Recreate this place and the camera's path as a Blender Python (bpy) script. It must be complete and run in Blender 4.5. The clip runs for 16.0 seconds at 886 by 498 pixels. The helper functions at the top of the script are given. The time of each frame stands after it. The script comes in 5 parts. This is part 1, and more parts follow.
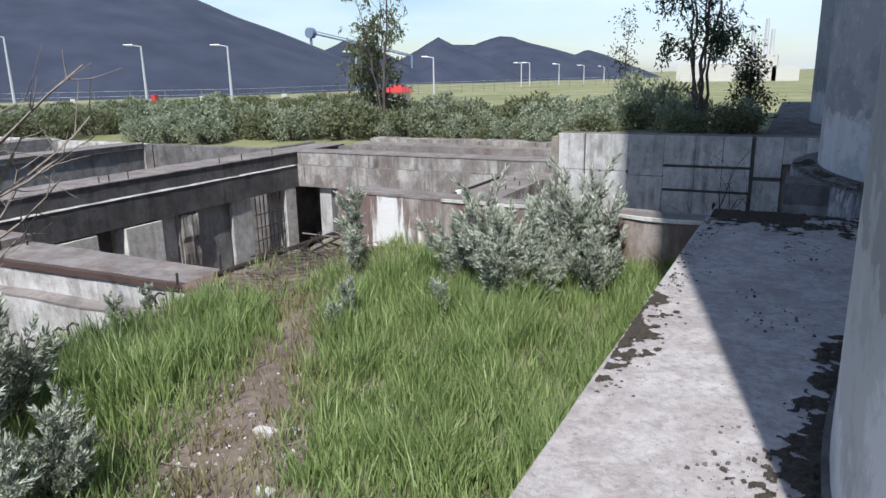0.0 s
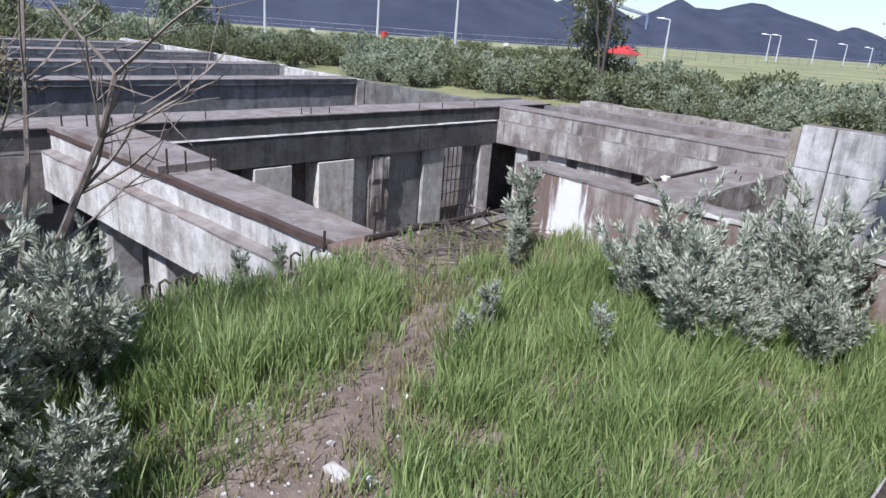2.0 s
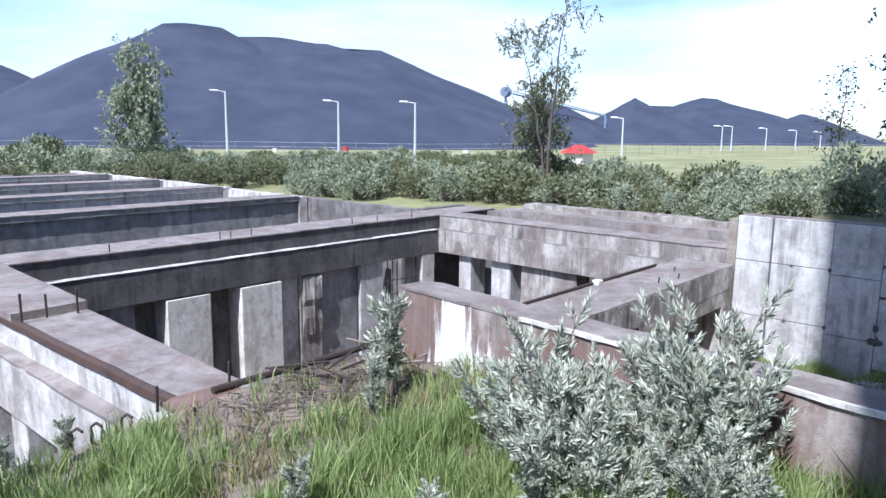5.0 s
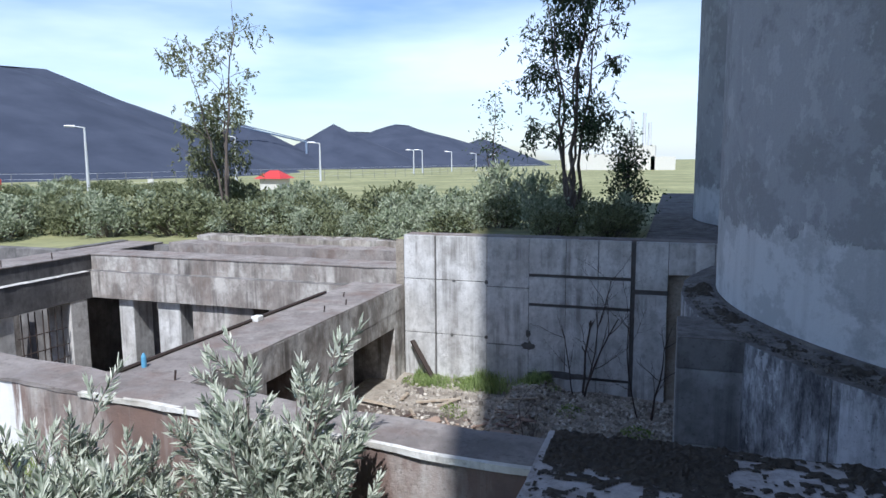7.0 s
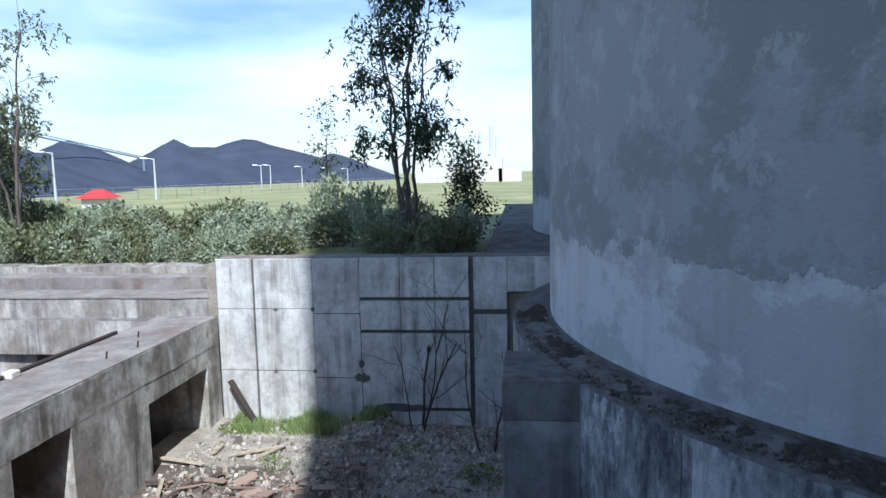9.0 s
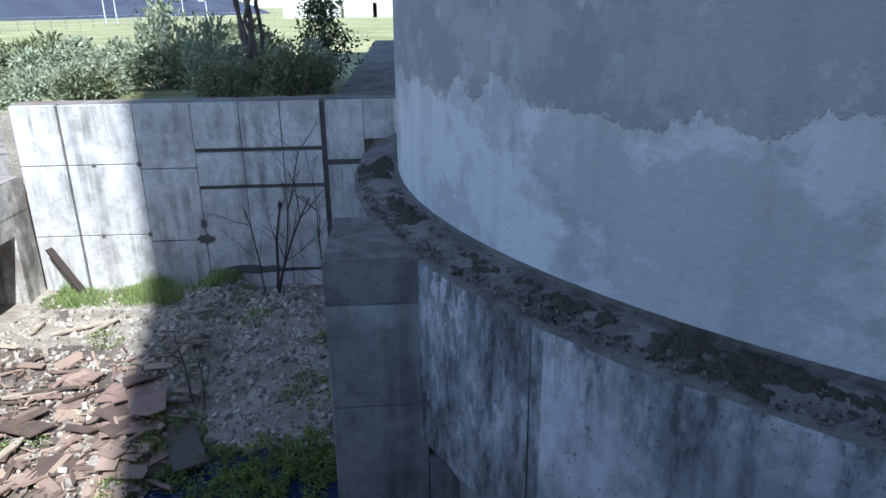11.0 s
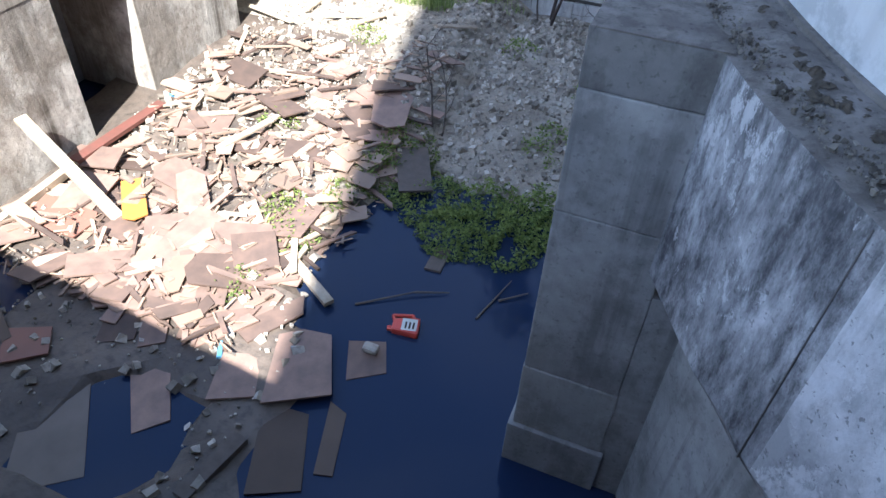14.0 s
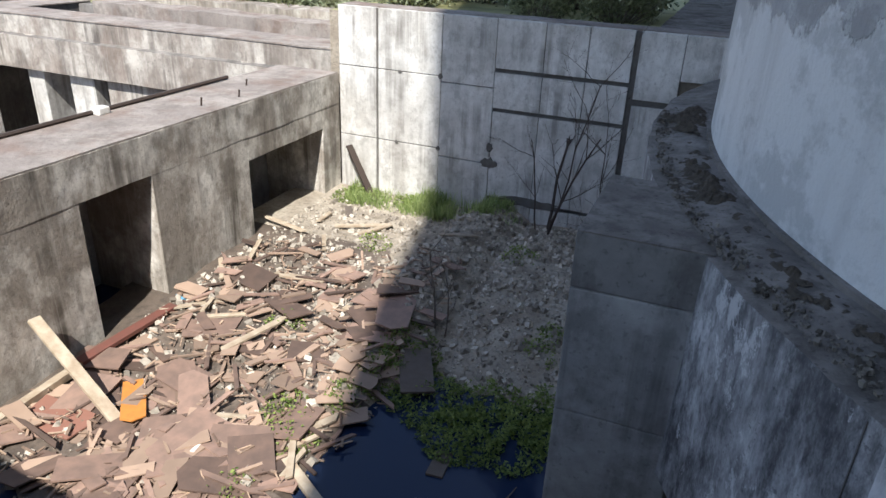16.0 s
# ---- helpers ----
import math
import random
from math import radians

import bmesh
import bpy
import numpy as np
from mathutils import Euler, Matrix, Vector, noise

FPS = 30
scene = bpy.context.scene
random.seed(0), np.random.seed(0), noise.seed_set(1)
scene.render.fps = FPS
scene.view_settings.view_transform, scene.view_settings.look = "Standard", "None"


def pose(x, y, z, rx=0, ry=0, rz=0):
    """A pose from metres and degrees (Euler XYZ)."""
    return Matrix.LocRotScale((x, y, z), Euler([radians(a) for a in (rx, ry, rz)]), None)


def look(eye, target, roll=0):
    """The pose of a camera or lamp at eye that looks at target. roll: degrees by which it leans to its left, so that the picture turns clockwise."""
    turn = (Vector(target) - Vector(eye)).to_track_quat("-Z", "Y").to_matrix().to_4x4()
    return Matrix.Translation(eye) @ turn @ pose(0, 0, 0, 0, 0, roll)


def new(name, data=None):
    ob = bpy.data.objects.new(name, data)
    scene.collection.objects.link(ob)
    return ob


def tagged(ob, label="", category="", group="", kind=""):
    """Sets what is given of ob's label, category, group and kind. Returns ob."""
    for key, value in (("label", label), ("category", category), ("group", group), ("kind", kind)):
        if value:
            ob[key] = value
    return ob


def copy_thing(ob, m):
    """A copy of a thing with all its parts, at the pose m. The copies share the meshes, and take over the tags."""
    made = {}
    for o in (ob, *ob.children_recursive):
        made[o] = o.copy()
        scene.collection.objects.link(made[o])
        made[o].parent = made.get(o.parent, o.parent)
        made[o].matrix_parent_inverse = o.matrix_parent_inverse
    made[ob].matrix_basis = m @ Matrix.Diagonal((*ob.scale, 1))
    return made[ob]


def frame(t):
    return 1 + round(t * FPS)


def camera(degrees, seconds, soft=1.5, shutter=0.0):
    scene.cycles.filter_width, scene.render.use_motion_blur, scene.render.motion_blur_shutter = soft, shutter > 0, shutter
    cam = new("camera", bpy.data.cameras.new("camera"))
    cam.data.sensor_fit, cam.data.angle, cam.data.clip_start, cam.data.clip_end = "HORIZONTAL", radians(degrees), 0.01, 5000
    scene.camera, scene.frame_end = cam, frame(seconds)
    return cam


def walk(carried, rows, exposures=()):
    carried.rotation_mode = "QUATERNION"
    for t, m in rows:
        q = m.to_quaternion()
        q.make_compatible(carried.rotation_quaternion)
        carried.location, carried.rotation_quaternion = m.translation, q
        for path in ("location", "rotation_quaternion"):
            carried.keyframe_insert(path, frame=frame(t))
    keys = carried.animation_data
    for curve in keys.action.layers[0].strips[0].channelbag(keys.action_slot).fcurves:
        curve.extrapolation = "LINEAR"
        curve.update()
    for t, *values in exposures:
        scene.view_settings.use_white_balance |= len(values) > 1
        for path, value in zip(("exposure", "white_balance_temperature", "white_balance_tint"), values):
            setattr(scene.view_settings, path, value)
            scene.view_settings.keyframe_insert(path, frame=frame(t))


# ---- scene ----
cam = camera(65.5, 16.0)
PATH = [
    (0, (-0.343, -0.195, 1.64), (-1.221, 1.534, 1.15), -1.1),
    (0.5, (-0.532, 0.118, 1.686), (-1.341, 1.889, 1.23), 3.5),
    (1, (-0.613, 0.471, 1.709), (-1.682, 2.118, 1.335), 2.1),
    (1.5, (-0.704, 0.79, 1.689), (-1.969, 2.238, 1.142), 2.9),
    (2, (-0.861, 1.128, 1.685), (-2.167, 2.507, 1.059), 4.4),
    (2.5, (-0.862, 1.432, 1.737), (-2.425, 2.546, 1.175), 3.0),
    (3, (-0.855, 1.651, 1.78), (-2.585, 2.504, 1.252), 2.7),
    (3.5, (-0.951, 1.93, 1.769), (-2.685, 2.796, 1.273), 3.3),
    (4, (-0.988, 2.158, 1.777), (-2.619, 3.202, 1.277), 4.7),
    (4.5, (-0.855, 2.484, 1.766), (-2.416, 3.649, 1.315), 2.7),
    (5, (-0.762, 2.836, 1.735), (-2.09, 4.295, 1.405), 0.6),
    (5.2, (-0.72, 2.912, 1.741), (-1.904, 4.49, 1.418), 0.7),
    (7.3, (-0.429, 4.615, 1.654), (-0.978, 6.521, 1.395), -0.7),
    (7.5, (-0.406, 4.785, 1.652), (-0.902, 6.704, 1.388), -0.9),
    (8, (-0.324, 5.179, 1.652), (-0.842, 7.087, 1.352), -2.2),
    (8.5, (-0.279, 5.619, 1.58), (-0.743, 7.544, 1.299), -2.4),
    (9, (-0.216, 5.926, 1.598), (-0.447, 7.9, 1.376), -1.3),
    (9.5, (-0.161, 6.157, 1.571), (-0.278, 8.141, 1.342), -1.5),
    (10, (0.051, 6.478, 1.515), (0.108, 8.442, 1.139), -1.0),
    (10.2, (0.073, 6.616, 1.496), (0.193, 8.559, 1.036), -0.8),
    (12.3, (0.229, 7.718, 1.384), (0.246, 9.53, 0.539), 1.0),
    (12.5, (0.193, 7.808, 1.356), (0.2, 9.602, 0.47), 2.3),
    (12.9, (0.221, 7.968, 1.299), (0.185, 9.701, 0.3), 4.1),
    (13, (0.192, 8.016, 1.293), (0.144, 9.719, 0.244), 4.5),
    (13.5, (0.139, 8.126, 1.276), (-0.184, 9.607, -0.029), 2.7),
    (14, (0.08, 8.12, 1.257), (-0.435, 9.514, -0.081), 3.2),
    (14.5, (0.036, 8.216, 1.267), (-0.813, 9.539, 0.031), -0.1),
    (14.9, (0.022, 8.109, 1.308), (-1.055, 9.466, 0.31), 0.9),
    (15, (0.028, 8.086, 1.312), (-1.07, 9.452, 0.348), 1.6),
    (15.5, (0.11, 8.092, 1.276), (-0.719, 9.678, 0.383), 4.3),
    (16, (0.141, 8.046, 1.273), (-0.529, 9.727, 0.423), 2.4),
]
EXPOSURES = [(0, 0.05, 5900, 11), (1, 0.1, 5800, 11), (2, 0.2, 5650, 16), (3.5, 0.66, 5550, 19), (4.5, 0.78, 5400, 17), (5, 0.6, 5450, 16), (7.3, 0.25, 5600, 11), (9, 0.45, 5450, 8), (10.2, 0.55, 5450, 8),
             (12.3, 1.6, 5650, 10), (13, 1.85, 5800, 10), (13.5, 2.05, 5800, 10), (14, 2.0, 5900, 10), (14.5, 1.83, 6100, 10), (15, 1.42, 6250, 10), (15.5, 1.02, 6400, 10), (16, 0.82, 6350, 10)]
walk(cam, [(t, look(eye, target, roll)) for t, eye, target, roll in PATH], EXPOSURES)

# ---- world, sun ----
SUN_EL, SUN_AZ = radians(52.5), math.atan2(0.25, -0.968)      # direction to the sun, azimuth from +y towards +x
world = bpy.data.worlds.new("sky")
scene.world = world
world.use_nodes = True
wn, wl = world.node_tree.nodes, world.node_tree.links
bg = wn["Background"]
sky = wn.new("ShaderNodeTexSky")
sky.sky_type, sky.sun_disc = "NISHITA", False
sky.sun_elevation, sky.sun_rotation = SUN_EL, SUN_AZ
sky.air_density, sky.dust_density, sky.ozone_density = 1.0, 0.6, 1.2
co = wn.new("ShaderNodeTexCoord")
mp = wn.new("ShaderNodeMapping")
mp.inputs["Scale"].default_value = (1.6, 1.6, 7.0)
cl = wn.new("ShaderNodeTexNoise")
cl.inputs["Scale"].default_value, cl.inputs["Detail"].default_value, cl.inputs["Roughness"].default_value = 1.1, 5.0, 0.5
cr = wn.new("ShaderNodeValToRGB")
cr.color_ramp.elements[0].position, cr.color_ramp.elements[1].position = 0.44, 0.70
mixc = wn.new("ShaderNodeMix")
mixc.data_type = "RGBA"
mixc.inputs["B"].default_value = (7.4, 8.3, 9.4, 1)
wl.new(co.outputs["Generated"], mp.inputs["Vector"])
wl.new(mp.outputs["Vector"], cl.inputs["Vector"])
wl.new(cl.outputs["Fac"], cr.inputs["Fac"])
sz = wn.new("ShaderNodeSeparateXYZ")
fade = wn.new("ShaderNodeMapRange")
for key, v in (("From Min", 0.10), ("From Max", 0.55), ("To Min", 1.0), ("To Max", 0.12)):
    fade.inputs[key].default_value = v
thin_out = wn.new("ShaderNodeMath")
thin_out.operation = "MULTIPLY"
wl.new(co.outputs["Generated"], sz.inputs["Vector"])
wl.new(sz.outputs["Z"], fade.inputs["Value"])
wl.new(fade.outputs["Result"], thin_out.inputs[0])
wl.new(cr.outputs["Color"], thin_out.inputs[1])
wl.new(thin_out.outputs["Value"], mixc.inputs["Factor"])
wl.new(sky.outputs["Color"], mixc.inputs["A"])
wl.new(mixc.outputs["Result"], bg.inputs["Color"])
bg.inputs["Strength"].default_value = 0.12
sun = new("sun", bpy.data.lights.new("sun", "SUN"))
sun.data.energy, sun.data.angle, sun.data.color = 5.0, radians(0.8), (1.0, 0.95, 0.86)
to_sun = Vector((math.sin(SUN_AZ) * math.cos(SUN_EL), math.cos(SUN_AZ) * math.cos(SUN_EL), math.sin(SUN_EL)))
sun.matrix_world = look((0, -20, 40), Vector((0, -20, 40)) - to_sun)

# ---- materials ----


def material(name):
    m = bpy.data.materials.new(name)
    m.use_nodes = True
    return m, m.node_tree.nodes, m.node_tree.links, m.node_tree.nodes["Principled BSDF"]


def noise_node(n, l, coord, scale, detail=4.0, stretch=(1, 1, 1), rough=0.6):
    mapping = n.new("ShaderNodeMapping")
    mapping.inputs["Scale"].default_value = stretch
    tex = n.new("ShaderNodeTexNoise")
    tex.inputs["Scale"].default_value, tex.inputs["Detail"].default_value, tex.inputs["Roughness"].default_value = scale, detail, rough
    l.new(coord, mapping.inputs["Vector"])
    l.new(mapping.outputs["Vector"], tex.inputs["Vector"])
    return tex.outputs["Fac"]


def ramp(n, l, value, a, b):
    r = n.new("ShaderNodeMapRange")
    r.inputs["From Min"].default_value, r.inputs["From Max"].default_value = a, b
    l.new(value, r.inputs["Value"])
    return r.outputs["Result"]


def blend(n, l, fac, a, b):
    m = n.new("ShaderNodeMix")
    m.data_type = "RGBA"
    for key, v in (("A", a), ("B", b)):
        if isinstance(v, tuple):
            m.inputs[key].default_value = (*v, 1)
        else:
            l.new(v, m.inputs[key])
    l.new(fac, m.inputs["Factor"])
    return m.outputs["Result"]


def scaled(n, l, value, k):
    m = n.new("ShaderNodeMath")
    m.operation = "MULTIPLY"
    m.inputs[1].default_value = k
    l.new(value, m.inputs[0])
    return m.outputs["Value"]


def bump(n, l, p, height, strength, distance):
    b = n.new("ShaderNodeBump")
    b.inputs["Strength"].default_value, b.inputs["Distance"].default_value = strength, distance
    l.new(height, b.inputs["Height"])
    l.new(b.outputs["Normal"], p.inputs["Normal"])


def coords(n):
    return n.new("ShaderNodeTexCoord").outputs["Object"]


def concrete(name, base, light, dark, streak=0.6, patch=0.7, stain=(0.10, 0.075, 0.055), stain_amount=0.25, rough=0.9, grit=1.0, patch_scale=0.9, patch_stretch=(1, 1, 1), patch_from=0.43):
    """Weathered cast concrete: broad patches, run-down streaks, brown stains, pits."""
    m, n, l, p = material(name)
    c = coords(n)
    big = ramp(n, l, noise_node(n, l, c, patch_scale, 9, patch_stretch, 0.68), patch_from, patch_from + 0.15)
    blot = ramp(n, l, noise_node(n, l, c, patch_scale * 3.1, 9, (1, 1, 0.7), 0.72), 0.49, 0.60)
    runs = ramp(n, l, noise_node(n, l, c, 1.0, 8, (4.5, 4.5, 0.20), 0.62), 0.50, 0.62)
    mask = ramp(n, l, noise_node(n, l, c, 0.8, 4, (1, 1, 1.4)), 0.40, 0.62)
    both = n.new("ShaderNodeMath")
    both.operation = "MULTIPLY"
    l.new(runs, both.inputs[0])
    l.new(mask, both.inputs[1])
    runs = both.outputs["Value"]
    thin = ramp(n, l, noise_node(n, l, c, 1.0, 6, (15, 15, 0.55), 0.6), 0.54, 0.66)
    mid = ramp(n, l, noise_node(n, l, c, 7.0, 8, (1, 1, 1), 0.7), 0.40, 0.66)
    brown = ramp(n, l, noise_node(n, l, c, 1.3, 8, (1, 1, 0.55), 0.68), 0.50, 0.64)
    fine = noise_node(n, l, c, 60, 3)
    pits = ramp(n, l, noise_node(n, l, c, 26, 3), 0.60, 0.68)
    col = blend(n, l, scaled(n, l, big, patch), base, light)
    col = blend(n, l, scaled(n, l, blot, 0.42), col, dark)
    col = blend(n, l, scaled(n, l, brown, stain_amount), col, stain)
    col = blend(n, l, scaled(n, l, runs, streak), col, dark)
    col = blend(n, l, scaled(n, l, thin, 0.2 * streak), col, light)
    col = blend(n, l, scaled(n, l, mid, 0.22), col, dark)
    col = blend(n, l, scaled(n, l, pits, min(0.55, 0.4 * grit)), col, dark)
    l.new(col, p.inputs["Base Color"])
    p.inputs["Roughness"].default_value = rough
    p.inputs["Specular IOR Level"].default_value = 0.25
    add = n.new("ShaderNodeMath")
    add.operation = "ADD"
    l.new(fine, add.inputs[0])
    l.new(scaled(n, l, mid, 1.5), add.inputs[1])
    bump(n, l, p, add.outputs["Value"], 0.30 * min(grit, 1.6), 0.010)
    return m


def plain(name, color, rough=0.7, metal=0.0, vary=0.25, scale=9.0, bump_amount=0.2, dirt=(0.06, 0.05, 0.04), random=0.0):
    m, n, l, p = material(name)
    c = coords(n)
    f = ramp(n, l, noise_node(n, l, c, scale, 5), 0.35, 0.72)
    col = blend(n, l, scaled(n, l, f, vary), color, dirt)
    if random:
        info = n.new("ShaderNodeObjectInfo")
        hsv = n.new("ShaderNodeHueSaturation")
        l.new(col, hsv.inputs["Color"])
        r = n.new("ShaderNodeMapRange")
        r.inputs["To Min"].default_value, r.inputs["To Max"].default_value = 1 - random, 1 + random
        l.new(info.outputs["Random"], r.inputs["Value"])
        l.new(r.outputs["Result"], hsv.inputs["Value"])
        col = hsv.outputs["Color"]
    l.new(col, p.inputs["Base Color"])
    p.inputs["Roughness"].default_value, p.inputs["Metallic"].default_value = rough, metal
    bump(n, l, p, noise_node(n, l, c, scale * 6, 3), bump_amount, 0.006)
    return m


def leaf(name, a, b, rough=0.55, through_light=0.25):
    """Leaves or blades: colour varies from one to the next, some light passes through."""
    m, n, l, p = material(name)
    geo = n.new("ShaderNodeNewGeometry")
    col = blend(n, l, geo.outputs["Random Per Island"], a, b)
    l.new(col, p.inputs["Base Color"])
    p.inputs["Roughness"].default_value = rough
    p.inputs["Specular IOR Level"].default_value = 0.35
    tr = n.new("ShaderNodeBsdfTranslucent")
    l.new(col, tr.inputs["Color"])
    mx = n.new("ShaderNodeMixShader")
    mx.inputs["Fac"].default_value = through_light
    l.new(p.outputs["BSDF"], mx.inputs[1])
    l.new(tr.outputs["BSDF"], mx.inputs[2])
    l.new(mx.outputs["Shader"], n["Material Output"].inputs["Surface"])
    return m


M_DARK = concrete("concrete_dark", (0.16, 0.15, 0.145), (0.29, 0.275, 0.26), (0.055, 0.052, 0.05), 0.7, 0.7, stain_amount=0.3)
M_WHITE = concrete("concrete_white", (0.56, 0.535, 0.50), (0.78, 0.76, 0.72), (0.14, 0.115, 0.10), 0.7, 0.8, (0.20, 0.13, 0.10), 0.4)
M_PALE = concrete("concrete_pale_worn", (0.265, 0.235, 0.212), (0.56, 0.53, 0.49), (0.10, 0.088, 0.08), 0.9, 0.9, (0.19, 0.14, 0.115), 0.5, patch_stretch=(1, 1, 0.6), patch_from=0.46)
# Damp web; the half-shade of that side also darkens this base colour.
M_DAMP_SHADE = concrete("concrete_damp_shaded", (0.105, 0.10, 0.10), (0.19, 0.18, 0.175), (0.04, 0.038, 0.038), 0.7, 0.6, stain_amount=0.2)
# Cream holds sunlight for the columns of Q; on the cross wall it is lime.
M_CREAMC = concrete("concrete_cream_lit_lime", (0.68, 0.645, 0.575), (0.82, 0.80, 0.755), (0.28, 0.245, 0.20), 0.5, 0.8, (0.30, 0.24, 0.17), 0.35, patch_scale=1.4)
M_TOP = concrete("concrete_weathered_top", (0.25, 0.22, 0.205), (0.36, 0.325, 0.30), (0.11, 0.095, 0.085), 0.1, 0.8, (0.17, 0.105, 0.08), 0.5, grit=1.8)
M_LEDGE = concrete("concrete_gritty_walkway", (0.45, 0.405, 0.385), (0.60, 0.56, 0.54), (0.24, 0.21, 0.19), 0.1, 0.8, (0.26, 0.21, 0.185), 0.45, grit=2.2, patch_scale=6)
M_PANEL = concrete("concrete_panel", (0.50, 0.49, 0.47), (0.70, 0.69, 0.67), (0.20, 0.188, 0.175), 0.85, 0.8, (0.30, 0.265, 0.23), 0.35, patch_scale=1.2, patch_stretch=(1, 1, 0.7))
M_OPWALL = concrete("concrete_pit_wall", (0.33, 0.298, 0.262), (0.74, 0.71, 0.66), (0.095, 0.083, 0.07), 0.85, 1.0, (0.19, 0.145, 0.11), 0.35, patch_scale=1.1, patch_stretch=(1, 1, 0.75), patch_from=0.46)
M_PILLAR = concrete("concrete_pillar", (0.25, 0.245, 0.24), (0.38, 0.375, 0.37), (0.10, 0.097, 0.095), 0.75, 0.8, stain_amount=0.2)
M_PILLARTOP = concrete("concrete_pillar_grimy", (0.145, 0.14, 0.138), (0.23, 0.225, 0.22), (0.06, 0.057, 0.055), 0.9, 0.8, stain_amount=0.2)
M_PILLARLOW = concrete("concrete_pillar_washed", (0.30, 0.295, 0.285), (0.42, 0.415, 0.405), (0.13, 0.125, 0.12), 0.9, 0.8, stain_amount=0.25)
M_STAIN = concrete("concrete_stained_wall", (0.225, 0.158, 0.133), (0.55, 0.52, 0.48), (0.12, 0.095, 0.085), 0.7, 0.9, (0.19, 0.12, 0.095), 0.65, patch_scale=0.8, patch_stretch=(1.2, 1.2, 0.5), patch_from=0.50)


def splash(m, x, z, width):
    """Limewash spilt down a wall at one place, with ragged runs."""
    n, l = m.node_tree.nodes, m.node_tree.links
    p = n["Principled BSDF"]
    under = p.inputs["Base Color"].links[0].from_socket
    c = coords(n)
    sep = n.new("ShaderNodeSeparateXYZ")
    l.new(c, sep.inputs["Vector"])
    shift = n.new("ShaderNodeMath")
    shift.operation = "SUBTRACT"
    shift.inputs[1].default_value = x
    l.new(sep.outputs["X"], shift.inputs[0])
    away = n.new("ShaderNodeMath")
    away.operation = "ABSOLUTE"
    l.new(shift.outputs["Value"], away.inputs[0])
    runs = noise_node(n, l, c, 1.0, 9, (7, 7, 0.6), 0.75)
    total = n.new("ShaderNodeMath")
    total.operation = "MULTIPLY_ADD"
    total.inputs[1].default_value = -0.42 / width
    l.new(away.outputs["Value"], total.inputs[0])
    l.new(runs, total.inputs[2])
    low = n.new("ShaderNodeMath")
    low.operation = "MULTIPLY_ADD"
    low.inputs[1].default_value = -0.22
    l.new(sep.outputs["Z"], low.inputs[0])
    l.new(total.outputs["Value"], low.inputs[2])
    f = ramp(n, l, low.outputs["Value"], 0.335 - 0.22 * z, 0.44 - 0.22 * z)
    l.new(blend(n, l, scaled(n, l, f, 0.97), under, (0.80, 0.78, 0.75)), p.inputs["Base Color"])


splash(M_STAIN, -5.45, -0.35, 0.85)


def ring_material(name, amount, runs_from):
    """Whitewashed ring: pockmarked lime coat under black, run-down lichen grime."""
    m, n, l, p = material(name)
    c = coords(n)
    coat = ramp(n, l, noise_node(n, l, c, 1.1, 9, (1, 1, 0.8), 0.7), 0.42, 0.56)
    col = blend(n, l, coat, (0.34, 0.34, 0.35), (0.60, 0.60, 0.615))
    veil = ramp(n, l, noise_node(n, l, c, 1.4, 10, (1.6, 1.6, 0.55), 0.72), runs_from, runs_from + 0.16)
    speck = ramp(n, l, noise_node(n, l, c, 11.0, 10, (1.3, 1.3, 0.5), 0.8), 0.40, 0.60)
    both = n.new("ShaderNodeMath")
    both.operation = "MULTIPLY"
    l.new(veil, both.inputs[0])
    l.new(speck, both.inputs[1])
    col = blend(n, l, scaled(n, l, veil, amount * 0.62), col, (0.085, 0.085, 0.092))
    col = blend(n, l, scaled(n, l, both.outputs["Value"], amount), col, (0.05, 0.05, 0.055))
    pock = ramp(n, l, noise_node(n, l, c, 36, 4, (1, 1, 1)), 0.617, 0.655)
    col = blend(n, l, scaled(n, l, pock, 0.55), col, (0.09, 0.09, 0.095))
    sep = n.new("ShaderNodeSeparateXYZ")
    l.new(c, sep.inputs["Vector"])
    drip = n.new("ShaderNodeMath")
    drip.operation = "MULTIPLY_ADD"
    drip.inputs[1].default_value = 0.33
    l.new(sep.outputs["Z"], drip.inputs[0])
    l.new(noise_node(n, l, c, 1.3, 9, (3.0, 3.0, 0.35), 0.66), drip.inputs[2])
    grime = n.new("ShaderNodeMath")
    grime.operation = "MULTIPLY"
    l.new(ramp(n, l, drip.outputs["Value"], 0.345, 0.50), grime.inputs[0])
    l.new(ramp(n, l, noise_node(n, l, c, 9.0, 9, (1.4, 1.4, 0.6), 0.75), 0.30, 0.58), grime.inputs[1])
    col = blend(n, l, scaled(n, l, grime.outputs["Value"], 0.85), col, (0.06, 0.06, 0.066))
    chips = ramp(n, l, noise_node(n, l, c, 3.2, 10, (1, 1, 0.6), 0.8), 0.58, 0.61)
    col = blend(n, l, scaled(n, l, chips, 0.55), col, (0.64, 0.64, 0.655))
    l.new(col, p.inputs["Base Color"])
    p.inputs["Roughness"].default_value = 0.92
    p.inputs["Specular IOR Level"].default_value = 0.2
    add = n.new("ShaderNodeMath")
    add.operation = "SUBTRACT"
    l.new(noise_node(n, l, c, 40, 4), add.inputs[0])
    l.new(pock, add.inputs[1])
    bump(n, l, p, add.outputs["Value"], 0.5, 0.012)
    return m


